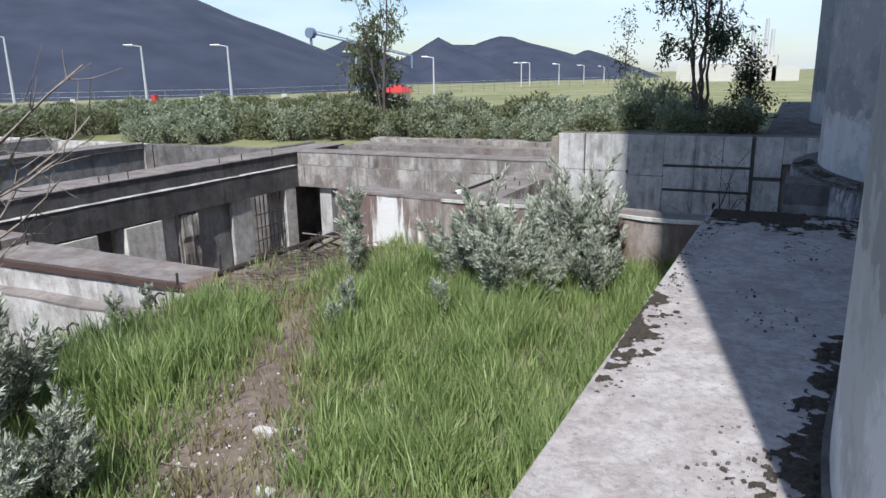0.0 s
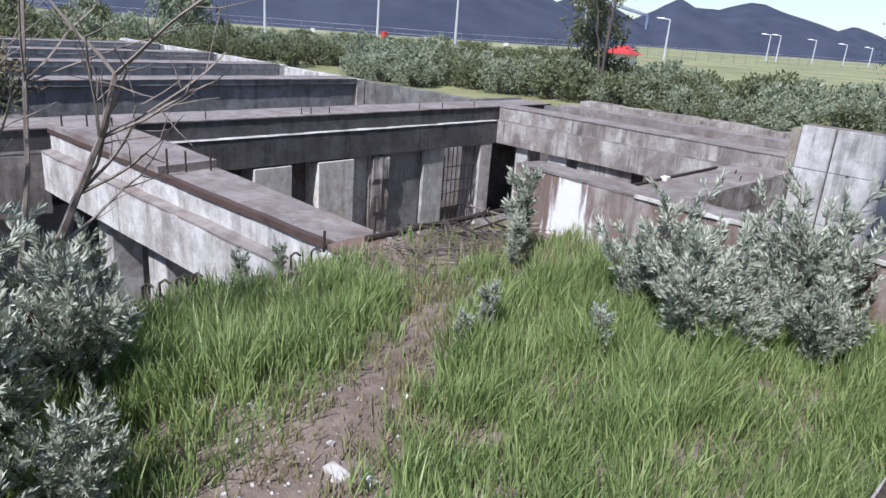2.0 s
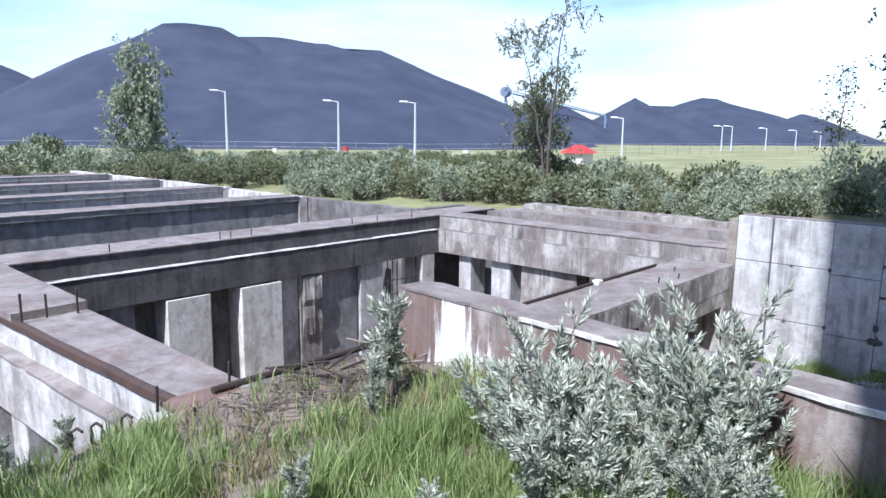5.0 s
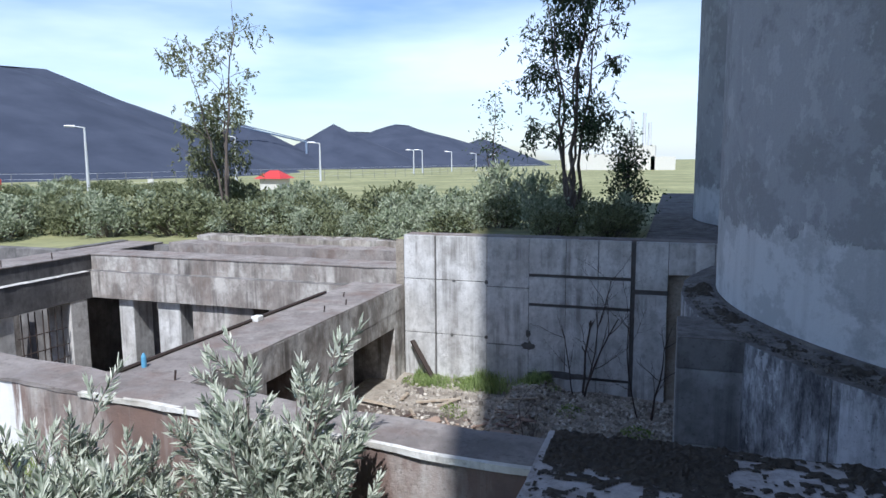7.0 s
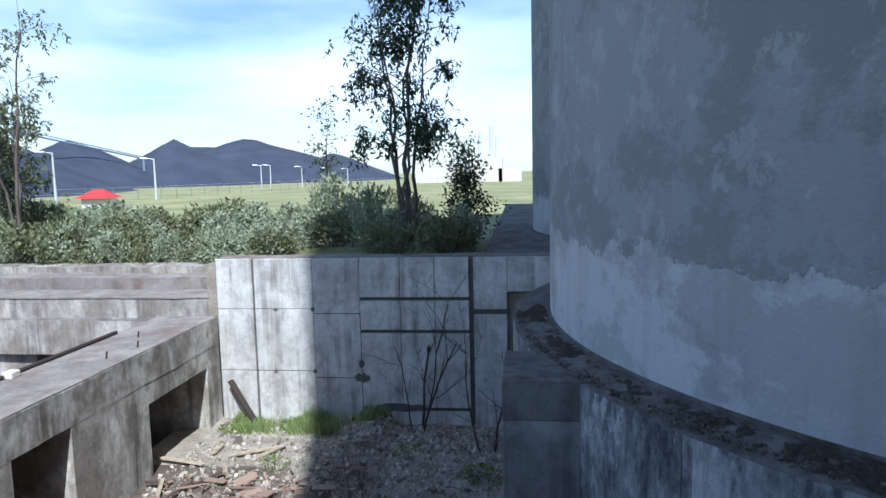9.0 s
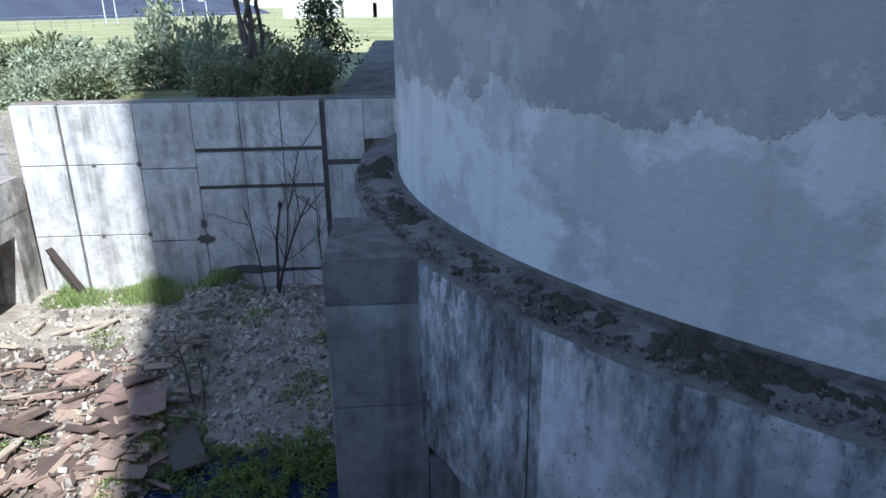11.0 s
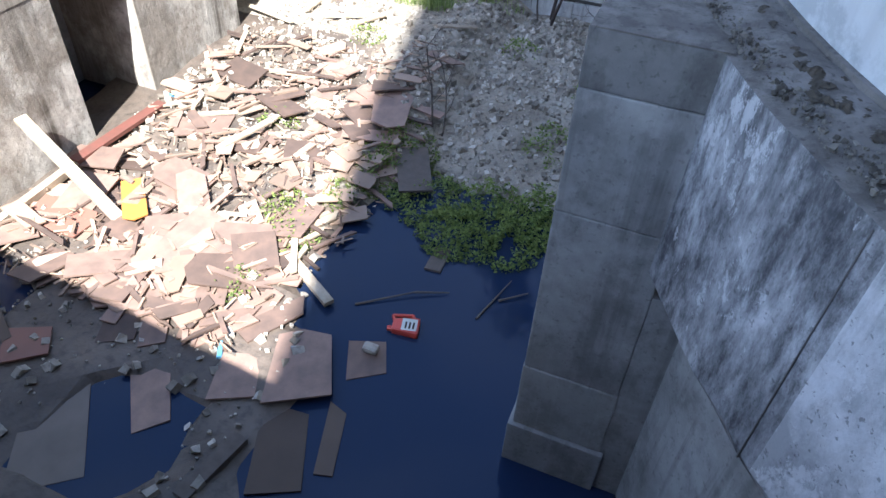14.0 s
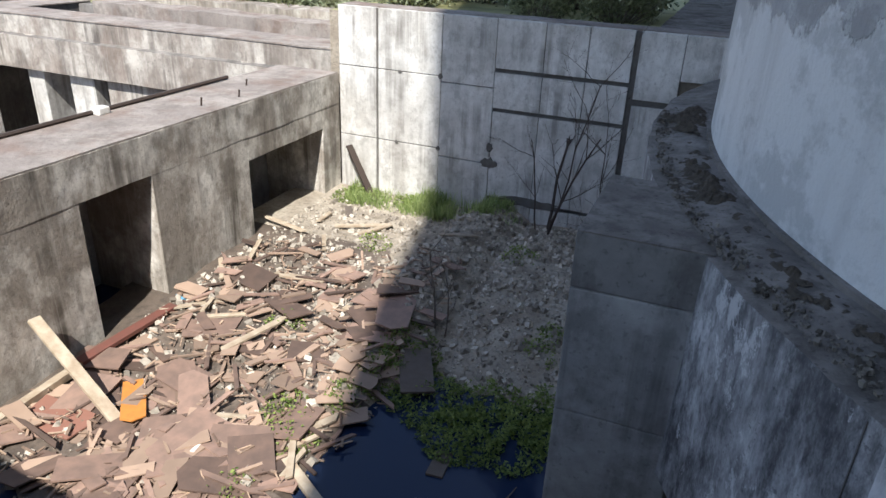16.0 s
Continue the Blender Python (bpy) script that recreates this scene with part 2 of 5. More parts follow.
M_RING = ring_material("concrete_ring_whitewashed", 0.65, 0.50)
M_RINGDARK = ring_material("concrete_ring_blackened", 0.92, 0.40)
M_MOSS = concrete("concrete_mossy_ledge", (0.15, 0.135, 0.125), (0.23, 0.21, 0.195), (0.045, 0.04, 0.035), 0.1, 0.9, (0.05, 0.042, 0.03), 0.8, grit=2.5, patch_scale=2.5)
M_RUST = plain("rusty_steel", (0.115, 0.07, 0.055), 0.8, 0.2, 0.5)
M_PLATE = plain("rusted_plate", (0.24, 0.15, 0.12), 0.7, 0.15, 0.45, 5)
M_BAR = plain("dark_rusty_bar", (0.055, 0.038, 0.032), 0.8, 0.2, 0.4)
# Coal, with the blue of distance haze mixed into its base colour.
M_COAL_HAZE = plain("coal", (0.030, 0.038, 0.062), 0.95, 0, 0.7, 0.11, 0.9, (0.062, 0.072, 0.105))
M_POST = plain("galvanised_pole", (0.62, 0.63, 0.64), 0.5, 0.3, 0.15)
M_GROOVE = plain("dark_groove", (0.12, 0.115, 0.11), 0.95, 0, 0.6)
M_BARK = plain("grey_bark", (0.13, 0.105, 0.09), 0.9, 0, 0.5, 14)
M_TWIG = plain("bare_twig", (0.26, 0.215, 0.18), 0.85, 0, 0.4, 20)
M_SILVER = leaf("silver_leaf", (0.19, 0.23, 0.16), (0.66, 0.67, 0.56), 0.45, 0.15)
M_GRASS = leaf("grass_blade", (0.13, 0.205, 0.06), (0.44, 0.52, 0.215), 0.45, 0.36)
M_DRYGRASS = leaf("dry_grass", (0.24, 0.22, 0.10), (0.36, 0.32, 0.18), 0.7, 0.2)
M_HEDGE = leaf("hedge_leaf", (0.085, 0.10, 0.045), (0.23, 0.245, 0.13), 0.6, 0.2)
M_HEDGE2 = leaf("hedge_leaf_pale", (0.16, 0.20, 0.11), (0.40, 0.43, 0.31), 0.6, 0.2)
M_HEDGE3 = leaf("hedge_leaf_olive_brown", (0.13, 0.105, 0.06), (0.27, 0.235, 0.14), 0.65, 0.2)
M_TREE = leaf("tree_leaf", (0.025, 0.045, 0.02), (0.075, 0.11, 0.05), 0.6, 0.2)
M_WEED = leaf("weed_leaf", (0.08, 0.13, 0.03), (0.29, 0.36, 0.10), 0.55, 0.3)


def silo_material():
    """Rendered silo wall: grey upper coat, pale lower band with a ragged edge, run marks and patches."""
    m, n, l, p = material("silo_render")
    c = coords(n)
    sep = n.new("ShaderNodeSeparateXYZ")
    l.new(c, sep.inputs["Vector"])
    wob = noise_node(n, l, c, 1.4, 7, (1, 1, 0.8), 0.7)
    edge = n.new("ShaderNodeMath")
    edge.operation = "MULTIPLY_ADD"
    edge.inputs[1].default_value = -0.9
    l.new(wob, edge.inputs[0])
    l.new(sep.outputs["Z"], edge.inputs[2])
    band = ramp(n, l, edge.outputs["Value"], 0.54, 0.515)
    patches = ramp(n, l, noise_node(n, l, c, 0.85, 10, (1, 1, 1.2), 0.7), 0.475, 0.525)
    small = ramp(n, l, noise_node(n, l, c, 2.6, 9, (1, 1, 0.8), 0.75), 0.56, 0.575)
    drab = ramp(n, l, noise_node(n, l, c, 1.9, 10, (1, 1, 1.3), 0.75), 0.55, 0.62)
    runs = ramp(n, l, noise_node(n, l, c, 1.2, 5, (2.5, 2.5, 0.25)), 0.50, 0.7)
    upper = blend(n, l, patches, (0.285, 0.285, 0.29), (0.36, 0.36, 0.37))
    lower = blend(n, l, patches, (0.43, 0.435, 0.44), (0.57, 0.575, 0.58))
    col = blend(n, l, band, upper, lower)
    col = blend(n, l, scaled(n, l, small, 0.5), col, (0.50, 0.505, 0.51))
    col = blend(n, l, scaled(n, l, drab, 0.4), col, (0.26, 0.26, 0.265))
    col = blend(n, l, scaled(n, l, runs, 0.35), col, (0.25, 0.245, 0.25))
    l.new(col, p.inputs["Base Color"])
    p.inputs["Roughness"].default_value = 0.85
    p.inputs["Specular IOR Level"].default_value = 0.25
    add = n.new("ShaderNodeMath")
    add.operation = "ADD"
    l.new(noise_node(n, l, c, 30, 4), add.inputs[0])
    l.new(scaled(n, l, band, -1.2), add.inputs[1])
    bump(n, l, p, add.outputs["Value"], 0.5, 0.014)
    return m


def soil(name, a, b, c3, scale, bumpy=0.5):
    m, n, l, p = material(name)
    c = coords(n)
    f = ramp(n, l, noise_node(n, l, c, scale, 8), 0.36, 0.64)
    g = ramp(n, l, noise_node(n, l, c, scale * 9, 4), 0.5, 0.72)
    col = blend(n, l, f, a, b)
    col = blend(n, l, scaled(n, l, g, 0.7), col, c3)
    l.new(col, p.inputs["Base Color"])
    p.inputs["Roughness"].default_value = 0.95
    bump(n, l, p, noise_node(n, l, c, scale * 14, 5), bumpy, 0.03)
    return m


M_SILO = silo_material()
M_FIELD = soil("field_grass", (0.19, 0.195, 0.08), (0.34, 0.33, 0.16), (0.09, 0.095, 0.045), 0.12)
M_DIRT = soil("path_dirt", (0.15, 0.112, 0.088), (0.27, 0.215, 0.178), (0.10, 0.085, 0.06), 2.2)
M_MUD = soil("pit_mud", (0.08, 0.063, 0.052), (0.15, 0.118, 0.095), (0.045, 0.038, 0.032), 1.3)
M_MUD.node_tree.nodes["Principled BSDF"].inputs["Roughness"].default_value = 0.6
M_GRAVEL = soil("rubble_ground", (0.25, 0.21, 0.165), (0.42, 0.375, 0.31), (0.14, 0.12, 0.10), 2.0, 0.9)


def water_material():
    m, n, l, p = material("standing_water")
    # Blue of the reflected sky is added to this base colour.
    p.inputs["Base Color"].default_value = (0.014, 0.025, 0.060, 1)
    p.inputs["Roughness"].default_value = 0.04
    p.inputs["IOR"].default_value = 1.33
    bump(n, l, p, noise_node(n, l, coords(n), 6, 3), 0.05, 0.01)
    return m


M_WATER = water_material()

# ---- building helpers ----


def link_mesh(name, verts, faces, mat, parent=None, label="", smooth=False):
    """One mesh object; coordinates are the world's, taken relative to the parent's base."""
    base = parent.matrix_world.translation if parent else Vector()
    if parent:
        o = parent
        base = Vector(o.location)
        while o.parent:
            o = o.parent
            base += Vector(o.location)
    me = bpy.data.meshes.new(name)
    me.from_pydata([(v[0] - base[0], v[1] - base[1], v[2] - base[2]) for v in verts], [], faces)
    for mm in (mat if isinstance(mat, list) else [mat]):
        me.materials.append(mm)
    if smooth:
        me.polygons.foreach_set("use_smooth", [True] * len(me.polygons))
    me.update()
    ob = new(name, me)
    ob.parent = parent
    if label:
        tagged(ob, label)
    return ob


def part(name, bm, mat, parent=None, label="", smooth=False):
    bm.normal_update()
    verts = [v.co.copy() for v in bm.verts]
    bm.verts.index_update()
    faces = [[v.index for v in f.verts] for f in bm.faces]
    bm.free()
    return link_mesh(name, verts, faces, mat, parent, label, smooth)


def thing(name, at, label, category, group="", kind=""):
    ob = new(name)
    ob.empty_display_size = 0.2
    ob.location = at
    return tagged(ob, label, category, group, kind)


def box(bm, lo, hi, bevel=0.0):
    x0, y0, z0 = lo
    x1, y1, z1 = hi
    v = [bm.verts.new(c) for c in ((x0, y0, z0), (x1, y0, z0), (x1, y1, z0), (x0, y1, z0), (x0, y0, z1), (x1, y0, z1), (x1, y1, z1), (x0, y1, z1))]
    fs = [bm.faces.new([v[i] for i in q]) for q in ((3, 2, 1, 0), (4, 5, 6, 7), (0, 1, 5, 4), (1, 2, 6, 5), (2, 3, 7, 6), (3, 0, 4, 7))]
    if bevel:
        es = list({e for f in fs for e in f.edges})
        bmesh.ops.bevel(bm, geom=es, offset=bevel, segments=2, affect="EDGES", profile=0.6)
    return v


def boxed(lo, hi, bevel=0.0):
    bm = bmesh.new()
    box(bm, lo, hi, bevel)
    return bm


def rod(bm, a, b, ra, rb=None, sides=6):
    """A round bar from a to b, tapering from ra to rb."""
    rb = ra if rb is None else rb
    a, b = Vector(a), Vector(b)
    d = (b - a).normalized()
    s = d.cross(Vector((0, 0, 1)) if abs(d.z) < 0.9 else Vector((1, 0, 0))).normalized()
    u = d.cross(s)
    rings = []
    for c, r in ((a, ra), (b, rb)):
        rings.append([bm.verts.new(c + (s * math.cos(k * math.tau / sides) + u * math.sin(k * math.tau / sides)) * r) for k in range(sides)])
    for k in range(sides):
        j = (k + 1) % sides
        bm.faces.new((rings[0][k], rings[0][j], rings[1][j], rings[1][k]))
    bm.faces.new(rings[0][::-1])
    bm.faces.new(rings[1])


def rods(pieces, sides=6):
    bm = bmesh.new()
    for q in pieces:
        rod(bm, *q, sides=sides)
    return bm


def beam(name, p0, p1, profile, mat, parent=None, label="", rough=0.012, step=0.35, end_profile=None):
    """A long cast piece: profile points (across to the right of the run, height) carried from p0 to p1, edges slightly worn."""
    p0, p1 = Vector((*p0, 0)), Vector((*p1, 0))
    d = p1 - p0
    n = max(2, int(d.length / step))
    right = Vector((d.y, -d.x, 0)).normalized()
    k = len(profile)
    end_profile = end_profile or profile
    verts, faces = [], []
    for i in range(n + 1):
        t = i / n
        for (u0, z0), (u1, z1) in zip(profile, end_profile):
            q = p0 + d * t + right * (u0 + (u1 - u0) * t)
            q.z = z0 + (z1 - z0) * t
            w = noise.noise_vector(q * 1.9) * rough + noise.noise_vector(q * 7.0) * rough * 0.7
            verts.append(q + w)
    for i in range(n):
        for j in range(k):
            a, b = i * k + j, i * k + (j + 1) % k
            faces.append((a, b, b + k, a + k))
    faces.append(list(range(k))[::-1])
    faces.append([n * k + j for j in range(k)])
    return link_mesh(name, verts, faces, mat, parent, label)

# ---- ground ----
WATER_Z = -3.5


def pit_floor(x, y):
    """Floor of the flooded pit: mud, a bank of rubble towards the far wall."""
    up = min(1.0, max(0.0, (y - 12.9) / 2.6)) * (1.0 if x > -3.4 else 0.55)
    shore = -1.75 - 0.75 * min(1.0, max(0.0, (y - 11.0) / 1.0))
    left = min(1.0, max(0.0, (shore - x) / 0.4)) * min(1.0, max(0.0, (y - 8.6) / 0.3))
    pool = max(0.0, 1 - ((x + 3.25) ** 2 + (y - 10.0) ** 2) / 0.35) + min(1.0, max(0.0, (-4.95 - x) / 0.4)) * min(1.0, max(0.0, (11.1 - y) / 0.4))
    z = -3.72 + (0.262 - 0.22 * min(1.0, pool * 2)) * left + 0.42 * up + 0.22 * up * max(0.0, 1 - ((x + 2.0) ** 2 + (y - 16.6) ** 2) / 5)
    return z + 0.05 * noise.noise(Vector((x * 1.3, y * 1.3, 0))) + 0.03 * noise.noise(Vector((x * 4, y * 4, 3)))


def ground_z(x, y):
    if -6.9 < x < 2.6 and 8.6 < y < 18.9:
        return pit_floor(x, y)
    if -48 < x < -17.7 and 5.5 < y < 20.3 or -17.7 <= x < -6.5 and 1.2 < y < 22.3:
        return -5.0
    if -6.5 <= x < 12 and -14 < y <= 8.6:
        return -0.80 + 0.08 * noise.noise(Vector((x * 0.7, y * 0.7, 0)))
    if x > -6.5 and y >= 18.9:
        return -0.12 - 1.1 * min(1.0, max(0.0, (y - 22) / 18))
    far = min(1.0, max(0.0, (max(abs(x), y) - 20) / 20))
    return -1.0 - 0.2 * far + 0.15 * noise.noise(Vector((x * 0.1, y * 0.1, 0)))


def axis(edges, fine0, fine1, step):
    vals = set()
    v = fine0
    while v <= fine1:
        vals.add(round(v, 3))
        v += step
    for e in edges:
        vals |= {round(e - 0.008, 3), round(e + 0.008, 3)}
    r = 8.0
    while r < 3000:
        vals |= {round(fine0 - r, 2), round(fine1 + r, 2)}
        r *= 1.5
    v = fine0 - 6
    while v > fine0 - 60:
        vals.add(round(v, 2))
        v -= 4
    return sorted(vals)


GX = axis((-48, -17.7, -6.9, -6.5, 2.6, 12), -8, 4, 0.22)
GY = axis((-14, 1.2, 5.5, 8.6, 18.9, 20.3, 22.3), -2, 24, 0.22)
gv = [(x, y, ground_z(x, y)) for y in GY for x in GX]
gf, gm = [], []
for j in range(len(GY) - 1):
    for i in range(len(GX) - 1):
        a = j * len(GX) + i
        gf.append((a, a + 1, a + 1 + len(GX), a + len(GX)))
        cx, cy = (GX[i] + GX[i + 1]) / 2, (GY[j] + GY[j + 1]) / 2
        if -6.9 < cx < 2.6 and 8.6 < cy < 18.9:
            gm.append(3 if cy > 13.4 and cx > -3.6 + 0.4 * math.sin(cy * 3) or cy > 16.5 else 2)
        elif -48 < cx < -17.7 and 5.5 < cy < 20.3 or -17.7 <= cx < -6.5 and 1.2 < cy < 22.3:
            gm.append(2)
        elif -6.5 <= cx < 12 and -14 < cy <= 8.6:
            gm.append(1)
        else:
            gm.append(0)
ground = link_mesh("ground", gv, gf, [M_FIELD, M_DIRT, M_MUD, M_GRAVEL])
ground.data.polygons.foreach_set("material_index", gm)
tagged(ground, "grass field, trodden dirt and muddy pit floors", "ground", kind="structure")

water = link_mesh("water", [(-7.6, 8.7, WATER_Z), (2.5, 8.7, WATER_Z), (2.5, 14.2, WATER_Z), (-7.6, 14.2, WATER_Z)], [(0, 1, 2, 3)], M_WATER)
tagged(water, "still dark water standing in the pit", "water", kind="structure")

# ---- walkway, cross wall, silos ----
walkway = beam("walkway", (-1.33, -9), (-1.12, 8.3), [(0, 0.05), (9, 0.05), (9, -0.9), (0, -0.9)], M_LEDGE, rough=0.01)
tagged(walkway, "gritty concrete walkway with a chipped straight edge", "walkway", kind="structure")

cross = beam("wall_cross", (-6.45, 8.31), (-1.12, 7.87), [(0, -0.03), (-0.43, -0.03), (-0.43, -3.8), (0, -3.8)], M_STAIN, rough=0.03, step=0.2)
beam("top_skin", (-6.44, 8.311), (-1.13, 7.872), [(0.01, -0.012), (-0.435, -0.012), (-0.435, -0.045), (0.01, -0.045)], M_TOP, cross, "grey weathered top", rough=0.022, step=0.16)
beam("lime_edge", (-4.6, 8.158), (-1.15, 7.874), [(0.024, -0.010), (-0.014, -0.008), (-0.014, -0.03), (0.024, -0.05)], M_CREAMC, cross, "white lime crust along the edge", rough=0.022, step=0.16)
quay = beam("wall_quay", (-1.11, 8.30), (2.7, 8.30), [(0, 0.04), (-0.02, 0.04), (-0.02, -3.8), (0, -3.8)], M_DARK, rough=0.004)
tagged(quay, "dark concrete face below the walkway's end", "wall", kind="structure")
tagged(cross, "low concrete wall with brown and white run stains", "wall", kind="structure")


def cylinder(name, cx, cy, r, z0, z1, mat, parent=None, a0=0.0, a1=math.tau, seg=96, rows=1, label="", cap=True, inner=None):
    verts, faces = [], []
    full = abs(a1 - a0 - math.tau) < 1e-6
    n = seg if full else seg + 1
    for i in range(rows + 1):
        z = z0 + (z1 - z0) * i / rows
        for k in range(n):
            a = a0 + (a1 - a0) * k / seg
            verts.append((cx + r * math.cos(a), cy + r * math.sin(a), z))
    for i in range(rows):
        for k in range(seg):
            j = (k + 1) % n
            faces.append((i * n + k, i * n + j, (i + 1) * n + j, (i + 1) * n + k))
    if cap and full:
        faces.append([rows * n + k for k in range(n)])
        faces.append([k for k in range(n)][::-1])
    return link_mesh(name, verts, faces, mat, parent, label, smooth=False)


SILO_R, RING_R = 5.45, 5.86


def ring_wall(cx, cy):
    """The round foundation beam under a silo: top ledge, outer face, chamfered lower edge and underside."""
    prof = [(SILO_R - 0.25, 0.0), (SILO_R + 0.12, 0.03), (SILO_R + 0.26, 0.0), (RING_R, -0.02), (RING_R, -1.30), (RING_R - 0.10, -1.47), (SILO_R - 0.25, -1.47)]
    verts, faces, seg = [], [], 280
    for k in range(seg):
        a = k * math.tau / seg
        for i, (r, z) in enumerate(prof):
            q = Vector((cx + r * math.cos(a), cy + r * math.sin(a), z))
            q += noise.noise_vector(q * 3.0) * 0.02 + noise.noise_vector(q * 9.0) * (0.012 if i < 2 else 0.003)
            verts.append(q)
    m = len(prof)
    for k in range(seg):
        j = (k + 1) % seg
        for i in range(m - 1):
            faces.append((k * m + i, j * m + i, j * m + i + 1, k * m + i + 1))
    return verts, faces, m


for name, cx, cy in (("A", 5.53, 13.5), ("B", 5.36, 2.56), ("C", 5.50, 24.5)):
    s = thing("concrete_silo", (cx, cy, 0), "tall round concrete silo with patched grey render", "silo", "row of silos")
    cylinder("shell", cx, cy, SILO_R, -0.05, 28.0, M_SILO, s, seg=160)
    cylinder("base_fillet", cx, cy, SILO_R + 0.03, -0.02, 0.085 if name == "B" else 0.05, M_MOSS, s, 0.0, math.tau, 160, label="mossy mortar fillet at the silo's foot")
    if name != "B":
        rv, rf, m = ring_wall(cx, cy)
        ring = link_mesh("foundation_ring", rv, rf, [M_RING, M_MOSS, M_RINGDARK], s, "whitewashed round foundation beam with a mossy crumbling ledge")
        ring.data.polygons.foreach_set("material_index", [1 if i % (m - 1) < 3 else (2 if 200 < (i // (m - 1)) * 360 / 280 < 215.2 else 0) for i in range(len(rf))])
        cylinder("footing", cx, cy, RING_R - 0.24, -4.0, -1.40, M_PILLAR, s, 0.0, math.tau, 64, cap=False)
    if name == "A":
        for ang in (215.2, 231.0):
            a = radians(ang)
            ca, sa = math.cos(a), math.sin(a)
            bm = bmesh.new()
            box(bm, (-0.012, -0.0025, -1.33), (0.006, 0.0025, -0.05))
            bmesh.ops.rotate(bm, verts=bm.verts, cent=(0, 0, 0), matrix=Matrix.Rotation(a, 3, "Z"))
            bmesh.ops.translate(bm, verts=bm.verts, vec=(cx + (RING_R + 0.004) * ca, cy + (RING_R + 0.004) * sa, 0))
            part("joint", bm, M_GROOVE, s)

pad = beam("pad", (-1.0, 19.31), (-1.0, 40), [(0, -0.02), (4.0, -0.02), (4.0, -0.4), (0, -0.4)], M_MOSS, rough=0.02)
tagged(pad, "dark concrete strip beside the far silo", "pavement", kind="structure")

# pillar beside the ring
pil = thing("concrete_pillar", (-0.07, 11.5, -3.9), "square grey concrete pillar with pour lines", "pillar")
zs = [(-0.02, -0.32), (-0.32, -1.06), (-1.06, -2.4), (-2.4, -3.05), (-3.05, -3.9)]
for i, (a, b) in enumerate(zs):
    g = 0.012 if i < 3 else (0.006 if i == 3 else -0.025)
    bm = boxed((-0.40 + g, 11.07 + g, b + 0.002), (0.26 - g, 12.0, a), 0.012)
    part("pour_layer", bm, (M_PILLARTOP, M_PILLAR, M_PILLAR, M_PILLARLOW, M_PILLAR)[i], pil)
part("top_crust", boxed((-0.385, 11.085, -0.022), (0.24, 12.0, -0.012), 0.004), M_MOSS, pil)
part("under_wall", boxed((0.25, 11.085, -3.9), (1.25, 11.98, -1.48), 0.006), M_PILLAR, pil)

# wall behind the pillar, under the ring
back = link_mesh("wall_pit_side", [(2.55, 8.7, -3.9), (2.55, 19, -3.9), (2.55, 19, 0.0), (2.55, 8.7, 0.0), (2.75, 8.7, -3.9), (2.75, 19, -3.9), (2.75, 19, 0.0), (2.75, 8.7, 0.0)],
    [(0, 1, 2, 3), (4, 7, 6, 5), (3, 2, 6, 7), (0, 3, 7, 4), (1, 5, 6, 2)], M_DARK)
tagged(back, "dark concrete pit wall under the silo", "wall", kind="structure")

# ---- panel wall at the far side of the pit ----
PY = 18.75
panel_wall = thing("wall_panels", (-3, PY, -3.6), "cast concrete wall marked by panel joints and dark recessed bars", "wall", kind="structure")
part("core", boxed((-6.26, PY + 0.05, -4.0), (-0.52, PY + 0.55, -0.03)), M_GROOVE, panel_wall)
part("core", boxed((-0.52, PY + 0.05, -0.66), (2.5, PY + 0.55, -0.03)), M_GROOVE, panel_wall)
# The recess gets its shade from the dark base colour of this back.
part("recess_back", boxed((-0.52, PY + 0.50, -4.0), (2.5, PY + 0.60, -0.66)), M_GROOVE, panel_wall, "recess beside the round beam, its shade painted dark")
PX = [-6.24, -5.47, -4.29, -3.36, -2.57, -1.90, -1.16, -0.52, 0.35, 2.5]
rng = random.Random(5)
for i in range(len(PX) - 1):
    x0, x1 = PX[i] + 0.005, PX[i + 1] - 0.005
    if i in (0, 1, 2):
        cuts = [-4.0, -2.24 - 0.13 * (i == 2), -1.0 + 0.0 * i - 0.09 * (i == 2), -0.01]
        gap = 0.007
    elif i in (3, 4, 5):
        cuts = [-4.0, -2.98, -1.44, -0.80, -0.01]
        gap = 0.035
    elif i == 6:
        cuts = [-4.0, -1.05, -0.01]
        gap = 0.05
    else:
        cuts = [-0.67, -0.01]
        gap = 0.01
    for a, b in zip(cuts[:-1], cuts[1:]):
        proud = rng.uniform(-0.008, 0.008)
        ga = gap if a > -3.9 else 0
        gb = gap if b < -0.05 else 0
        wide = 0.08 if i == 5 else (0.03 if i == 0 else 0.0)
        bm = boxed((x0, PY + proud, a + ga), (x1 - wide, PY + 0.12, b - gb), 0.01)
        part("panel", bm, M_PANEL, panel_wall)
